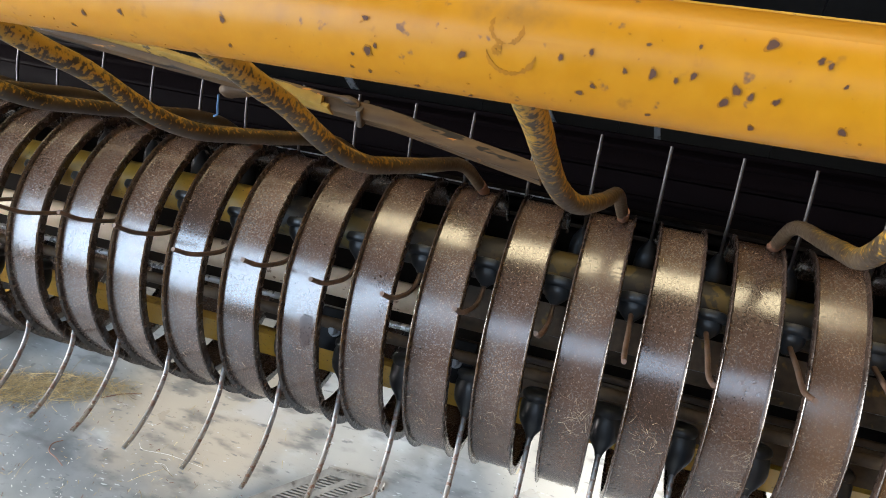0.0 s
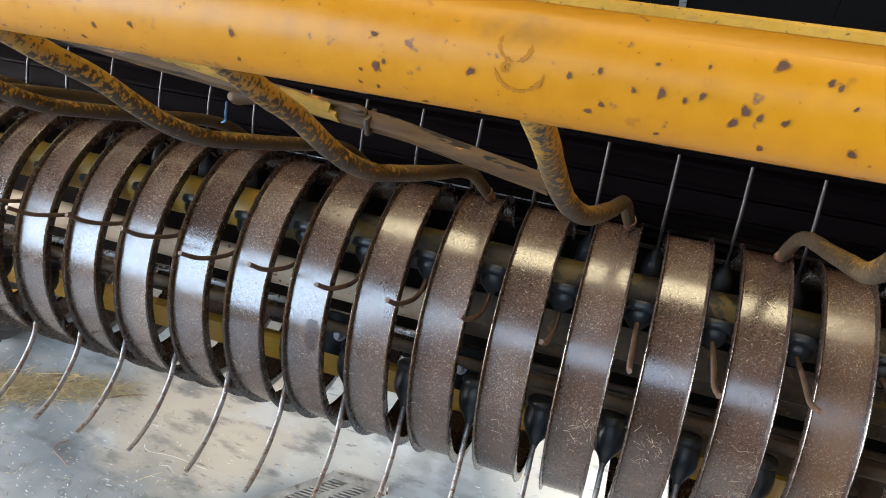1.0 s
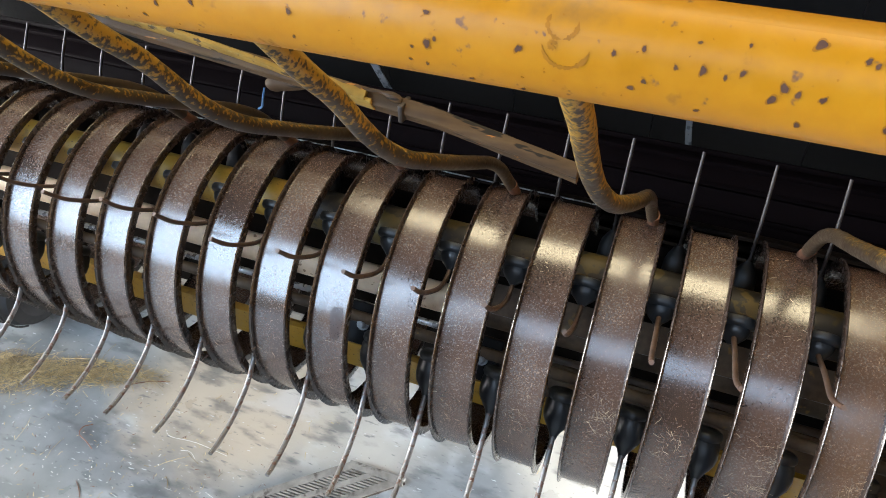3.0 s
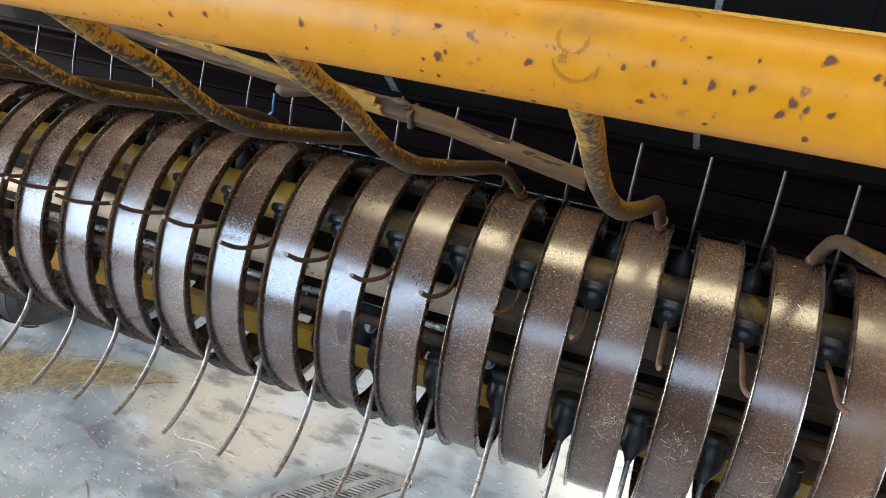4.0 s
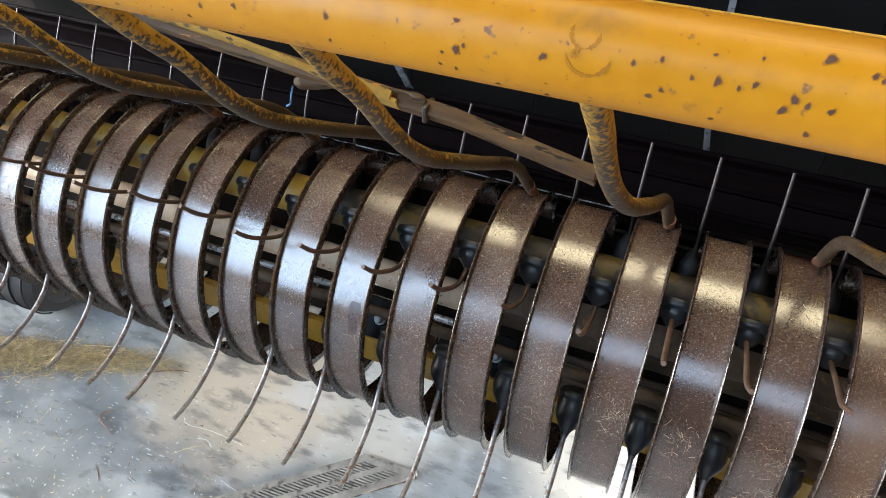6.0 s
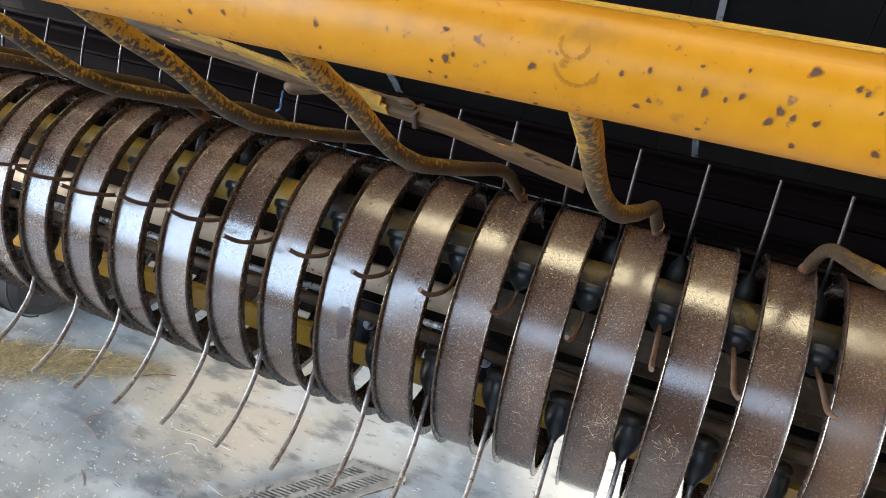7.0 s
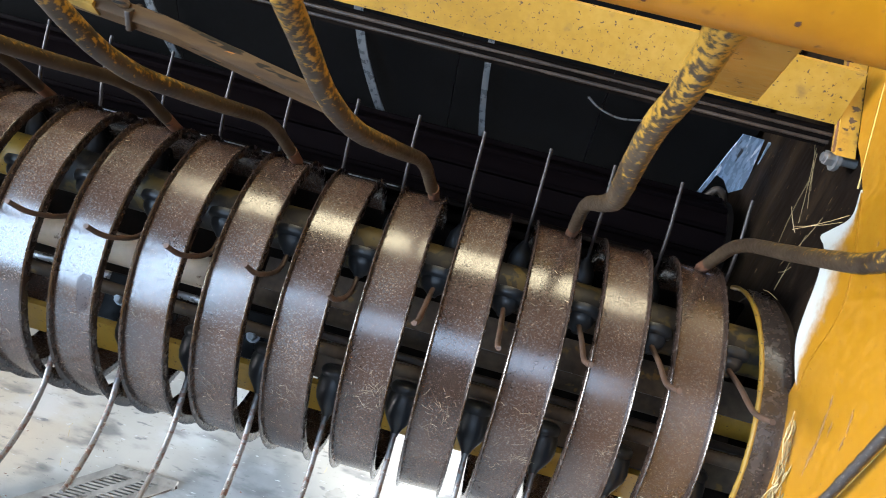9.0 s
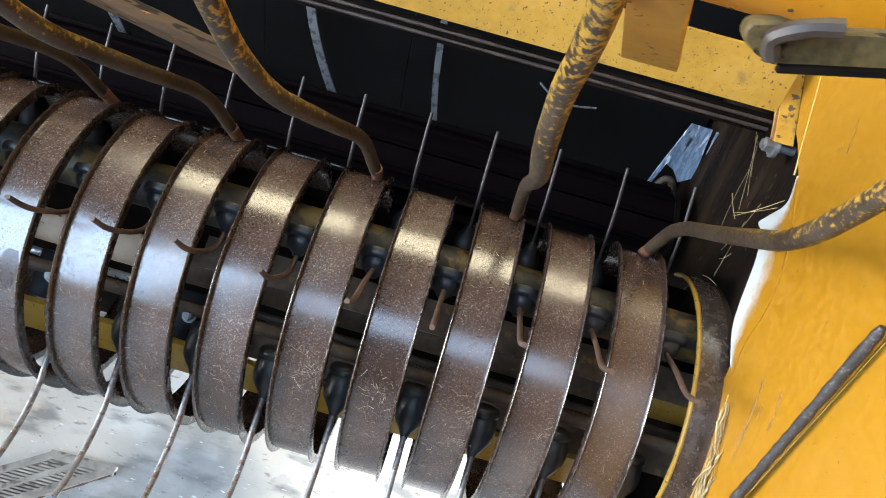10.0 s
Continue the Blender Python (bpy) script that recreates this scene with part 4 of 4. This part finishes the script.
strip([(0.235, 0.272, 0.30), (0.248, 0.270, 0.20), (0.270, 0.274, 0.13), (0.298, 0.278, 0.07)], 0.011, 0)
strip([(0.405, 0.272, 0.30), (0.409, 0.270, 0.20), (0.416, 0.272, 0.13), (0.428, 0.278, 0.06)], 0.0075, 0)
strip([(-0.055, 0.272, 0.25), (-0.025, 0.270, 0.16), (0.0, 0.272, 0.11), (0.025, 0.278, 0.06)], 0.011, 0)


bm = bmesh.new()
slab_xz(bm, [(0.718, 0.1914), (0.7437, 0.1899), (0.7532, 0.1172), (0.7374, 0.1066), (0.7253, 0.1226), (0.7146, 0.1272), (0.7068, 0.0968), (0.7002, 0.0799), (0.698, 0.082)], 0.2715, 0.2735)
for v in bm.verts:
    v.co.y -= 0.25 * max(0, v.co.z - 0.13) - 0.10 * max(0, v.co.x - 0.725)
tagged(part("chute_plate", bm, sky_tinted_steel), "worn steel plate with a notch, blue reflection put into its colour", "steel plate")
bm = bmesh.new()
slab_xz(bm, [(0.7479, 0.1898), (0.7550, 0.1900), (0.7575, 0.129), (0.7545, 0.120)], 0.2700, 0.2720)
for v in bm.verts:
    v.co.y -= 0.25 * max(0, v.co.z - 0.13)
tagged(part("chute_strip", bm, sky_tinted_steel), "narrow steel strip beside the plate, blue reflection put into its colour", "steel strip")
bracket = tagged(part("chute_bracket", sweep(bmesh.new(), smooth_path([(0.700, 0.262, 0.070), (0.712, 0.262, 0.100), (0.720, 0.262, 0.112), (0.730, 0.262, 0.106), (0.738, 0.262, 0.080)], 4), 0.005, 10), greasy_brown), "rusty brown bent bracket below the plate", "bracket")

for pts in ([(0.535, 0.262, 0.188), (0.552, 0.260, 0.178), (0.578, 0.260, 0.172), (0.608, 0.262, 0.176)], [(0.26, 0.262, 0.215), (0.29, 0.260, 0.206), (0.325, 0.262, 0.204)]):
    bm = bmesh.new()
    sweep(bm, smooth_path(pts, 5), 0.0013, 8)
    tagged(part("loose_wire", bm, pale_wire_slit), "short bent bright wire hanging before the belts", "wire", "loose wires")

# ---- barn ----
def slab(name, lo, hi, mat, label, category, bevel=0.0):
    bm = bmesh.new()
    box(bm, lo, hi, bevel)
    return tagged(part(name, bm, mat, None, "", 0), label, category, "", "structure")


slab("floor", (-5, -5, FLOOR - 0.2), (5, 5, FLOOR), concrete, "smooth worn grey concrete barn floor", "floor")
H = 5.2
slab("wall_back", (-5, 5, FLOOR), (5, 5.15, H), barn_board, "dark barn wall of weathered boards", "wall")
slab("wall_left_back", (-5.15, -0.25, FLOOR), (-5, 5, H), barn_board, "dark barn wall of weathered boards", "wall")
slab("wall_left_front", (-5.15, -5, FLOOR), (-5, -2.75, H), barn_board, "dark barn wall of weathered boards", "wall")
slab("wall_left_over", (-5.15, -2.75, 1.75), (-5, -0.25, H), barn_board, "dark barn wall over the left doorway", "wall")
slab("ceiling", (-5.15, -5.15, H), (5.15, 5.15, H + 0.15), barn_board, "dark boarded barn ceiling", "ceiling")
slab("wall_front", (-1.65, -5.15, FLOOR), (5, -5, H), barn_board, "dark barn wall beside the doorway", "wall")
slab("wall_right_front", (2.9, -5, FLOOR), (3.05, -0.65, H), barn_board, "dark barn wall beside the side doorway", "wall")
slab("wall_right_back", (2.9, 1.65, FLOOR), (3.05, 5, H), barn_board, "dark barn wall beside the side doorway", "wall")
slab("wall_right_over", (2.9, -0.65, 0.9), (3.05, 1.65, H), barn_board, "dark barn wall over the side doorway", "wall")

# ---- the loose batten behind the tube, with its yellow strip and clip ----
stick = thing("wooden_batten", "weathered brown wooden batten with a bent yellow strip clipped on", "batten")


def batten_line(x):
    """Centre of the batten at x."""
    return Vector((x, -0.200, 0.3655 - 0.105 * (x - 0.12) - 0.10 * max(0.0, x - 0.27) + 0.35 * max(0.0, 0.08 - x) ** 2))


def flat_sweep(bm, pts, half_w, half_h, tilt, ragged=0.0):
    """A bevelled flat bar along pts (running along X); tilt turns its face up from the camera's side."""
    c, q = math.cos(tilt), math.sin(tilt)
    wide, up = Vector((0, -c, q)), Vector((0, -q, -c))
    rows = []
    for p in pts:
        w, h = half_w * (1 + random.uniform(-ragged, ragged)), half_h * (1 + random.uniform(-ragged, ragged))
        rows.append([bm.verts.new(p + wide * a * w + up * b * h) for a, b in ((-1, -0.6), (-0.85, -1), (0.85, -1), (1, -0.6), (1, 0.6), (0.85, 1), (-0.85, 1), (-1, 0.6))])
    for a, b in zip(rows, rows[1:]):
        for k in range(8):
            bm.faces.new((a[k], a[(k + 1) % 8], b[(k + 1) % 8], b[k]))
    bm.faces.new(rows[0])
    bm.faces.new(rows[-1][::-1])
    return bm


random.seed(21)
part("shaft", flat_sweep(bmesh.new(), [batten_line(-0.20 + 0.56 * i / 60) for i in range(61)], 0.0062, 0.0048, 0.85, 0.03), wood_stick, stick)
strip_pts = []
for i in range(44):
    x = -0.20 + 0.432 * i / 43
    p = batten_line(x) + Vector((0, -0.0055, 0.0042))
    p.z += 0.0045 * math.sin(max(0.0, min(1.0, (x + 0.02) / 0.20)) * math.pi) - 0.004 * max(0.0, (x - 0.16) / 0.07)
    strip_pts.append(p)
part("yellow_strip", flat_sweep(bmesh.new(), strip_pts, 0.0050, 0.0016, 0.95, 0.05), yellow_strap, stick, "bent tan-yellow painted strip")
part("yellow_lump", flat_sweep(bmesh.new(), [batten_line(0.196 + 0.004 * i) + Vector((0, -0.006, 0.0070 - 0.0003 * i)) for i in range(9)], 0.0028, 0.0026, 0.8, 0.22), yellow_strap, stick, "rough lump of yellow paint")
part("twig_fork", sweep(bmesh.new(), smooth_path([batten_line(0.224) + Vector((0, -0.004, 0.0075)), batten_line(0.238) + Vector((0, -0.003, 0.0085)), batten_line(0.250) + Vector((0, -0.003, 0.0065))], 5), [0.0012] * 6 + [0.0022, 0.0028, 0.0030, 0.0026, 0.0016], 8, wobble=0.08), wood_stick, stick, "short brown split end")
bm = bmesh.new()
p = batten_line(0.251)
box(bm, (p.x - 0.0018, p.y - 0.0085, p.z - 0.0055), (p.x + 0.0018, p.y + 0.006, p.z + 0.0060), 0.0012)
part("clip", bm, greasy_brown, stick, "small rusty metal clip")
bm = bmesh.new()
sweep(bm, smooth_path([batten_line(0.182) + Vector((0, 0.004, -0.003)), batten_line(0.168) + Vector((0, 0.003, -0.0085)), batten_line(0.152) + Vector((0, 0.002, -0.0125))], 5), [0.0050] * 8 + [0.0056, 0.0048, 0.0026], 12, wobble=0.03)
peg = part("peg", bm, wood_stick, stick, "blunt greyish peg under the batten")
bm = bmesh.new()
q = batten_line(0.153) + Vector((0, -0.003, -0.013))
sweep(bm, smooth_path([q, q + Vector((-0.002, -0.001, -0.008)), q + Vector((-0.005, 0.001, -0.015)), q + Vector((-0.009, 0.002, -0.018))], 5), 0.0007, 6)
part("twine", bm, blue_cord, peg, "frayed bit of blue twine")

# ---- gauge wheel far along the reel ----
wheel = thing("gauge_wheel", "black dusty rubber gauge wheel on the floor", "wheel")
bm = bmesh.new()
ring_pts = []
for i in range(40):
    a = 2 * math.pi * i / 40
    row = []
    for k in range(12):
        b = 2 * math.pi * k / 12
        rr_ = 0.042 + 0.025 * math.copysign(abs(math.cos(b)) ** 0.6, math.cos(b))
        row.append(bm.verts.new((-0.585 + 0.075 * math.copysign(abs(math.sin(b)) ** 0.6, math.sin(b)), 0.0 + rr_ * math.cos(a), FLOOR + 0.067 + rr_ * math.sin(a))))
    ring_pts.append(row)
for i in range(40):
    a, b = ring_pts[i], ring_pts[(i + 1) % 40]
    for k in range(12):
        bm.faces.new((a[k], a[(k + 1) % 12], b[(k + 1) % 12], b[k]))
part("tyre", bm, tyre_rubber, wheel)
for x in (-0.640, -0.612, -0.585, -0.558, -0.530):
    bm = bmesh.new()
    sweep(bm, [(x, 0.0668 * math.cos(radians(a)), FLOOR + 0.068 + 0.0668 * math.sin(radians(a))) for a in range(-60, 241, 6)], 0.0016, 6)
    part("tread_rib", bm, tyre_rubber, wheel)
bm = bmesh.new()
sweep(bm, [(-0.655, 0.0, FLOOR + 0.067), (-0.64, 0.0, FLOOR + 0.067), (-0.53, 0.0, FLOOR + 0.067), (-0.515, 0.0, FLOOR + 0.067)], [0.026, 0.022, 0.022, 0.026], 28)
part("rim", bm, yellow_plain, wheel, "yellow steel rim")

# ---- slotted grate on the floor ----
grate = thing("slotted_grate", "worn grey slotted grate lying on the concrete", "grate")
ga, gb, gw = Vector((-0.075, -0.222, FLOOR)), Vector((0.092, -0.071, FLOOR)), Vector((0.072, 0.002, 0))
bm = bmesh.new()


def bar_between(bm, p, q, half, h0, h1):
    d = (q - p).normalized()
    sd = Vector((-d.y, d.x, 0)) * half
    vs = [bm.verts.new(v + Vector((0, 0, h))) for h in (h0, h1) for v in (p - sd, p + sd, q + sd, q - sd)]
    for f in ((3, 2, 1, 0), (4, 5, 6, 7), (0, 1, 5, 4), (1, 2, 6, 5), (2, 3, 7, 6), (3, 0, 4, 7)):
        bm.faces.new([vs[i] for i in f])


for p, q, half in ((ga, gb, 0.0055), (ga + gw, gb + gw, 0.0055), (ga - gw * 0.07, ga + gw * 1.07, 0.0060), (gb - gw * 0.07, gb + gw * 1.07, 0.0060), (ga + gw * 0.52, gb + gw * 0.52, 0.0040)):
    bar_between(bm, p, q, half, 0.0, 0.0059 if half == 0.0060 else 0.0054)
part("frame", bm, grate_grey, grate, "grey outer frame")
slat_bm = bmesh.new()
bar_between(slat_bm, Vector((0, 0, 0)), gw * 0.98, 0.0012, 0.001, 0.0048)
slat_data = mesh_of("slat", slat_bm, grate_grey, 0)
for i in range(1, 34):
    o = new("slat", slat_data)
    o.parent, o.location = grate, ga.lerp(gb, i / 34)
# dark sheet below the slats, so the slots come out dark
under = bmesh.new()
run = (gb - ga).normalized() * 0.004
vs = [under.verts.new(p + Vector((0, 0, 0.0006))) for p in (ga + run, ga + gw + run, gb + gw - run, gb - run)]
under.faces.new(vs)
r = bmesh.ops.extrude_face_region(under, geom=list(under.faces))
bmesh.ops.translate(under, vec=(0, 0, 0.0004), verts=[v for v in r["geom"] if isinstance(v, bmesh.types.BMVert)])
part("backing", under, dark_iron, grate, "dark sheet under the slats", 0)
random.seed(31)
for side_at in (0.0, 1.0):
    bm = bmesh.new()
    sweep(bm, [ga.lerp(gb, f / 30) + gw * side_at + (gw * (-0.085 if side_at == 0 else 0.085)) + Vector((0, random.uniform(-0.0006, 0.0006), 0.0018)) for f in range(0, 31)], 0.0022, 7, wobble=0.45)
    part("dirt_edge", bm, greasy_brown, grate, "dark ragged dirt along the edge")


# ---- straw, hay and chaff ----
rng = random.Random(7)


def straws(name, label, places, mat):
    """places: (centre, direction, up, length, thickness, bow) of each stalk; three-sided stalks in one mesh."""
    bm = bmesh.new()
    for c, d, up, ln, th, bow in places:
        d = Vector(d).normalized()
        up = Vector(up).normalized()
        sd = d.cross(up).normalized()
        rows = []
        for s_ in (-0.5, -0.17, 0.17, 0.5):
            p = Vector(c) + d * ln * s_ + up * (th * 0.6) + sd * bow * (0.25 - s_ * s_) + up * abs(bow) * 0.15 * (0.25 - s_ * s_)
            rows.append([bm.verts.new(p + th * (math.cos(a) * sd + math.sin(a) * up)) for a in (0.5, 2.6, 4.7)])
        for a, b in zip(rows, rows[1:]):
            for k in range(3):
                bm.faces.new((a[k], a[(k + 1) % 3], b[(k + 1) % 3], b[k]))
    ob = new(name, mesh_of(name, bm, mat, 0))
    return tagged(ob, label, "straw", "", "stuff")


def floor_bits(n, cx, cy, sx, sy, lo, hi, th, gauss=True, zvar=0.0):
    out = []
    for _ in range(n):
        x = rng.gauss(cx, sx) if gauss else rng.uniform(cx - sx, cx + sx)
        y = rng.gauss(cy, sy) if gauss else rng.uniform(cy - sy, cy + sy)
        a = rng.uniform(0, math.pi)
        out.append(((x, y, FLOOR + rng.uniform(0, zvar)), (math.cos(a), math.sin(a), rng.uniform(-0.1, 0.1) if zvar else 0), (0, 0, 1), rng.uniform(lo, hi), th * rng.uniform(0.6, 1.3), rng.uniform(-0.3, 0.3) * hi))
    return out


hay = []
for _ in range(5600):
    f = rng.random() ** 1.2
    x, y = -0.66 + 0.41 * f, -0.172 + 0.140 * f
    thick = 1 - 0.93 * max(0.0, f - 0.35) / 0.65
    o = rng.gauss(0, 0.0175) * (0.45 + 0.55 * thick)
    if rng.random() > thick:
        continue
    a = rng.gauss(0.30, 0.85)
    hay.append(((x - 0.33 * o, y + o, FLOOR + rng.uniform(0, 0.019) * max(0.06, thick * (1 - (o / 0.026) ** 2))), (math.cos(a), math.sin(a), rng.uniform(-0.28, 0.28)), (0, 0, 1), rng.uniform(0.006, 0.040), rng.uniform(0.00016, 0.00040), rng.uniform(-0.016, 0.016)))
straws("hay_heap", "thin heap of dry hay on the concrete", hay, straw)


def stalk(name, label, pts, r, mat):
    bm = sweep(bmesh.new(), smooth_path([(x, y, FLOOR + r + h) for x, y, h in pts], 5), r, 6, wobble=0.12)
    return tagged(part(name, bm, mat), label, "straw" if name == "straw_stalk" else "twig", "stalks on the floor")


stalk("twig", "dark thin curved twig on the concrete", [(-0.296, -0.1465, 0), (-0.3040, -0.157, 0.003), (-0.2995, -0.169, 0.004), (-0.2830, -0.1745, 0.003), (-0.2680, -0.1805, 0)], 0.00075, rod_rust)
stalk("twig", "dark thin straight twig on the concrete", [(-0.2955, -0.0665, 0), (-0.270, -0.0515, 0.001), (-0.2415, -0.0400, 0)], 0.0008, rod_rust)
stalk("straw_stalk", "long pale bent straw on the concrete", [(-0.1885, -0.1160, 0.002), (-0.1770, -0.1225, 0), (-0.1350, -0.1190, 0.002), (-0.0815, -0.1205, 0)], 0.00024, pale_fleck)
stalk("straw_stalk", "short pale curved straw on the concrete", [(-0.1485, -0.1365, 0), (-0.1335, -0.1345, 0.002), (-0.1215, -0.1405, 0)], 0.00024, pale_fleck)
stalk("straw_stalk", "short pale bent straw on the concrete", [(-0.0755, -0.1790, 0), (-0.0560, -0.1840, 0.002), (-0.0365, -0.1855, 0)], 0.00024, pale_fleck)
stalk("straw_stalk", "pale thin straw at the edge of the hay", [(-0.43, -0.066, 0.004), (-0.375, -0.047, 0.003), (-0.315, -0.0485, 0)], 0.0006, straw)
straws("floor_chaff", "scattered chaff and straw bits on the concrete", floor_bits(560, -0.42, -0.22, 0.34, 0.16, 0.0015, 0.007, 0.0004, False) + floor_bits(10, -0.35, -0.2, 0.3, 0.14, 0.02, 0.05, 0.00035, False) + floor_bits(60, 0.25, 0.0, 0.5, 0.25, 0.003, 0.012, 0.0004, False), straw)
straws("pale_floor_chaff", "tiny pale chaff flecks on the concrete", floor_bits(260, -0.34, -0.27, 0.30, 0.12, 0.0012, 0.0040, 0.0004, False) + floor_bits(50, -0.05, -0.2, 0.25, 0.12, 0.001, 0.0035, 0.0004, False), pale_fleck)
straws("dark_floor_chaff", "dark scattered debris on the concrete", floor_bits(200, -0.36, -0.22, 0.38, 0.16, 0.0015, 0.007, 0.0004, False) + floor_bits(6, -0.3, -0.22, 0.2, 0.08, 0.015, 0.035, 0.0005, False) + floor_bits(60, 0.3, 0.05, 0.5, 0.25, 0.002, 0.008, 0.0005, False), rod_rust)


def band_bits(k, n, a0, a1, lo, hi, th, tangle=0.0, ac=None, uc=0.0):
    out = []
    for _ in range(n):
        a = rng.gauss(ac, tangle) if ac is not None else rng.uniform(a0, a1)
        u = min(0.018, max(-0.018, rng.gauss(uc, 0.007))) if ac is not None else rng.uniform(-0.017, 0.017)
        up = (0, *at_angle(a, 1.0))
        tan = (0, *at_angle(a + 90, 1.0))
        b = rng.uniform(0, math.pi)
        d = Vector((math.cos(b), 0, 0)) + Vector(tan) * math.sin(b)
        out.append(((k * P + u, *at_angle(a, R + 0.0008 + (rng.uniform(0, 0.002) if ac is not None else 0))), d, up, rng.uniform(lo, hi), th * rng.uniform(0.6, 1.3), rng.uniform(-0.3, 0.3) * hi))
    return out


bits = []
for k in range(LEFT, RIGHT + 1):
    near = 1.0 if k >= 3 else 0.4
    bits += band_bits(k, int(16 * near), 60, 95, 0.0015, 0.005, 0.00025)
    bits += band_bits(k, int(34 * near), -40, 28, 0.0015, 0.006, 0.00025)
for k, a, u, n in ((6, 20, 0.010, 34), (7, 17, 0.003, 20), (8, 25, 0.010, 16), (8, 12, 0.012, 18), (5, 8, 0.004, 12), (9, 22, 0.012, 9), (4, 0, 0.0, 6)):
    bits += band_bits(k, n, 0, 0, 0.003, 0.013, 0.00015, 4.0, a, u)
straws("band_straw", "short straw bits and wisps clinging to the bands", bits, band_chaff)

wisps = []
for _ in range(4):
    t = rng.random()
    z = 0.135 + 0.13 * t
    wisps.append(((PX - rng.uniform(0.002, 0.03), 0.03 + rng.uniform(-0.035, 0.06), z), (rng.uniform(-0.5, 0.5), rng.uniform(-0.5, 0.5), rng.uniform(-1, 1)), (-1, 0, 0.1), rng.uniform(0.006, 0.032), 0.0004, rng.uniform(-0.01, 0.01)))
for _ in range(90):
    a = rng.uniform(-20, 45)
    wisps.append(((PX - rng.uniform(0.0, 0.006), *at_angle(a, 0.160 + rng.uniform(-0.004, 0.008))), (rng.uniform(-0.3, 0.3), *at_angle(a + 90 + rng.uniform(-25, 25), 1.0)), (-1, 0, 0.1), rng.uniform(0.008, 0.035), 0.0006, rng.uniform(-0.01, 0.01)))
for a, b in (((0.731, 0.089, 0.262), (0.731, 0.043, 0.208)), ((0.729, 0.090, 0.264), (0.729, 0.050, 0.238)), ((0.733, 0.086, 0.258), (0.733, 0.046, 0.222)), ((0.730, -0.030, 0.262), (0.730, 0.045, 0.199)), ((0.733, -0.020, 0.250), (0.728, 0.040, 0.205)), ((0.732, 0.070, 0.24), (0.73, 0.055, 0.17)), ((0.732, 0.01, 0.235), (0.73, 0.03, 0.17)), ((0.732, 0.02, 0.21), (0.73, 0.015, 0.15))):
    a, b = Vector(a), Vector(b)
    wisps.append((tuple((a + b) / 2), tuple(b - a), (-1, 0, 0.1), (b - a).length, 0.00030, rng.uniform(-0.012, 0.012)))
straws("panel_hay", "tufts of hay caught behind the panel edge", wisps, hay_chaff)
dust = []
for _ in range(380):
    t = rng.random()
    dust.append(((rng.uniform(0.1, PX - 0.02), 0.0672 - 0.0055 * t ** 1.5, 0.2955 + 0.046 * t ** 1.5), (rng.uniform(-1, 1), 0, rng.uniform(-1, 1)), (0, -1, -0.12), rng.uniform(0.0006, 0.0022), 0.0003, 0))
straws("beam_dust", "dark chaff lying on the yellow beam", dust, brown_scrape)
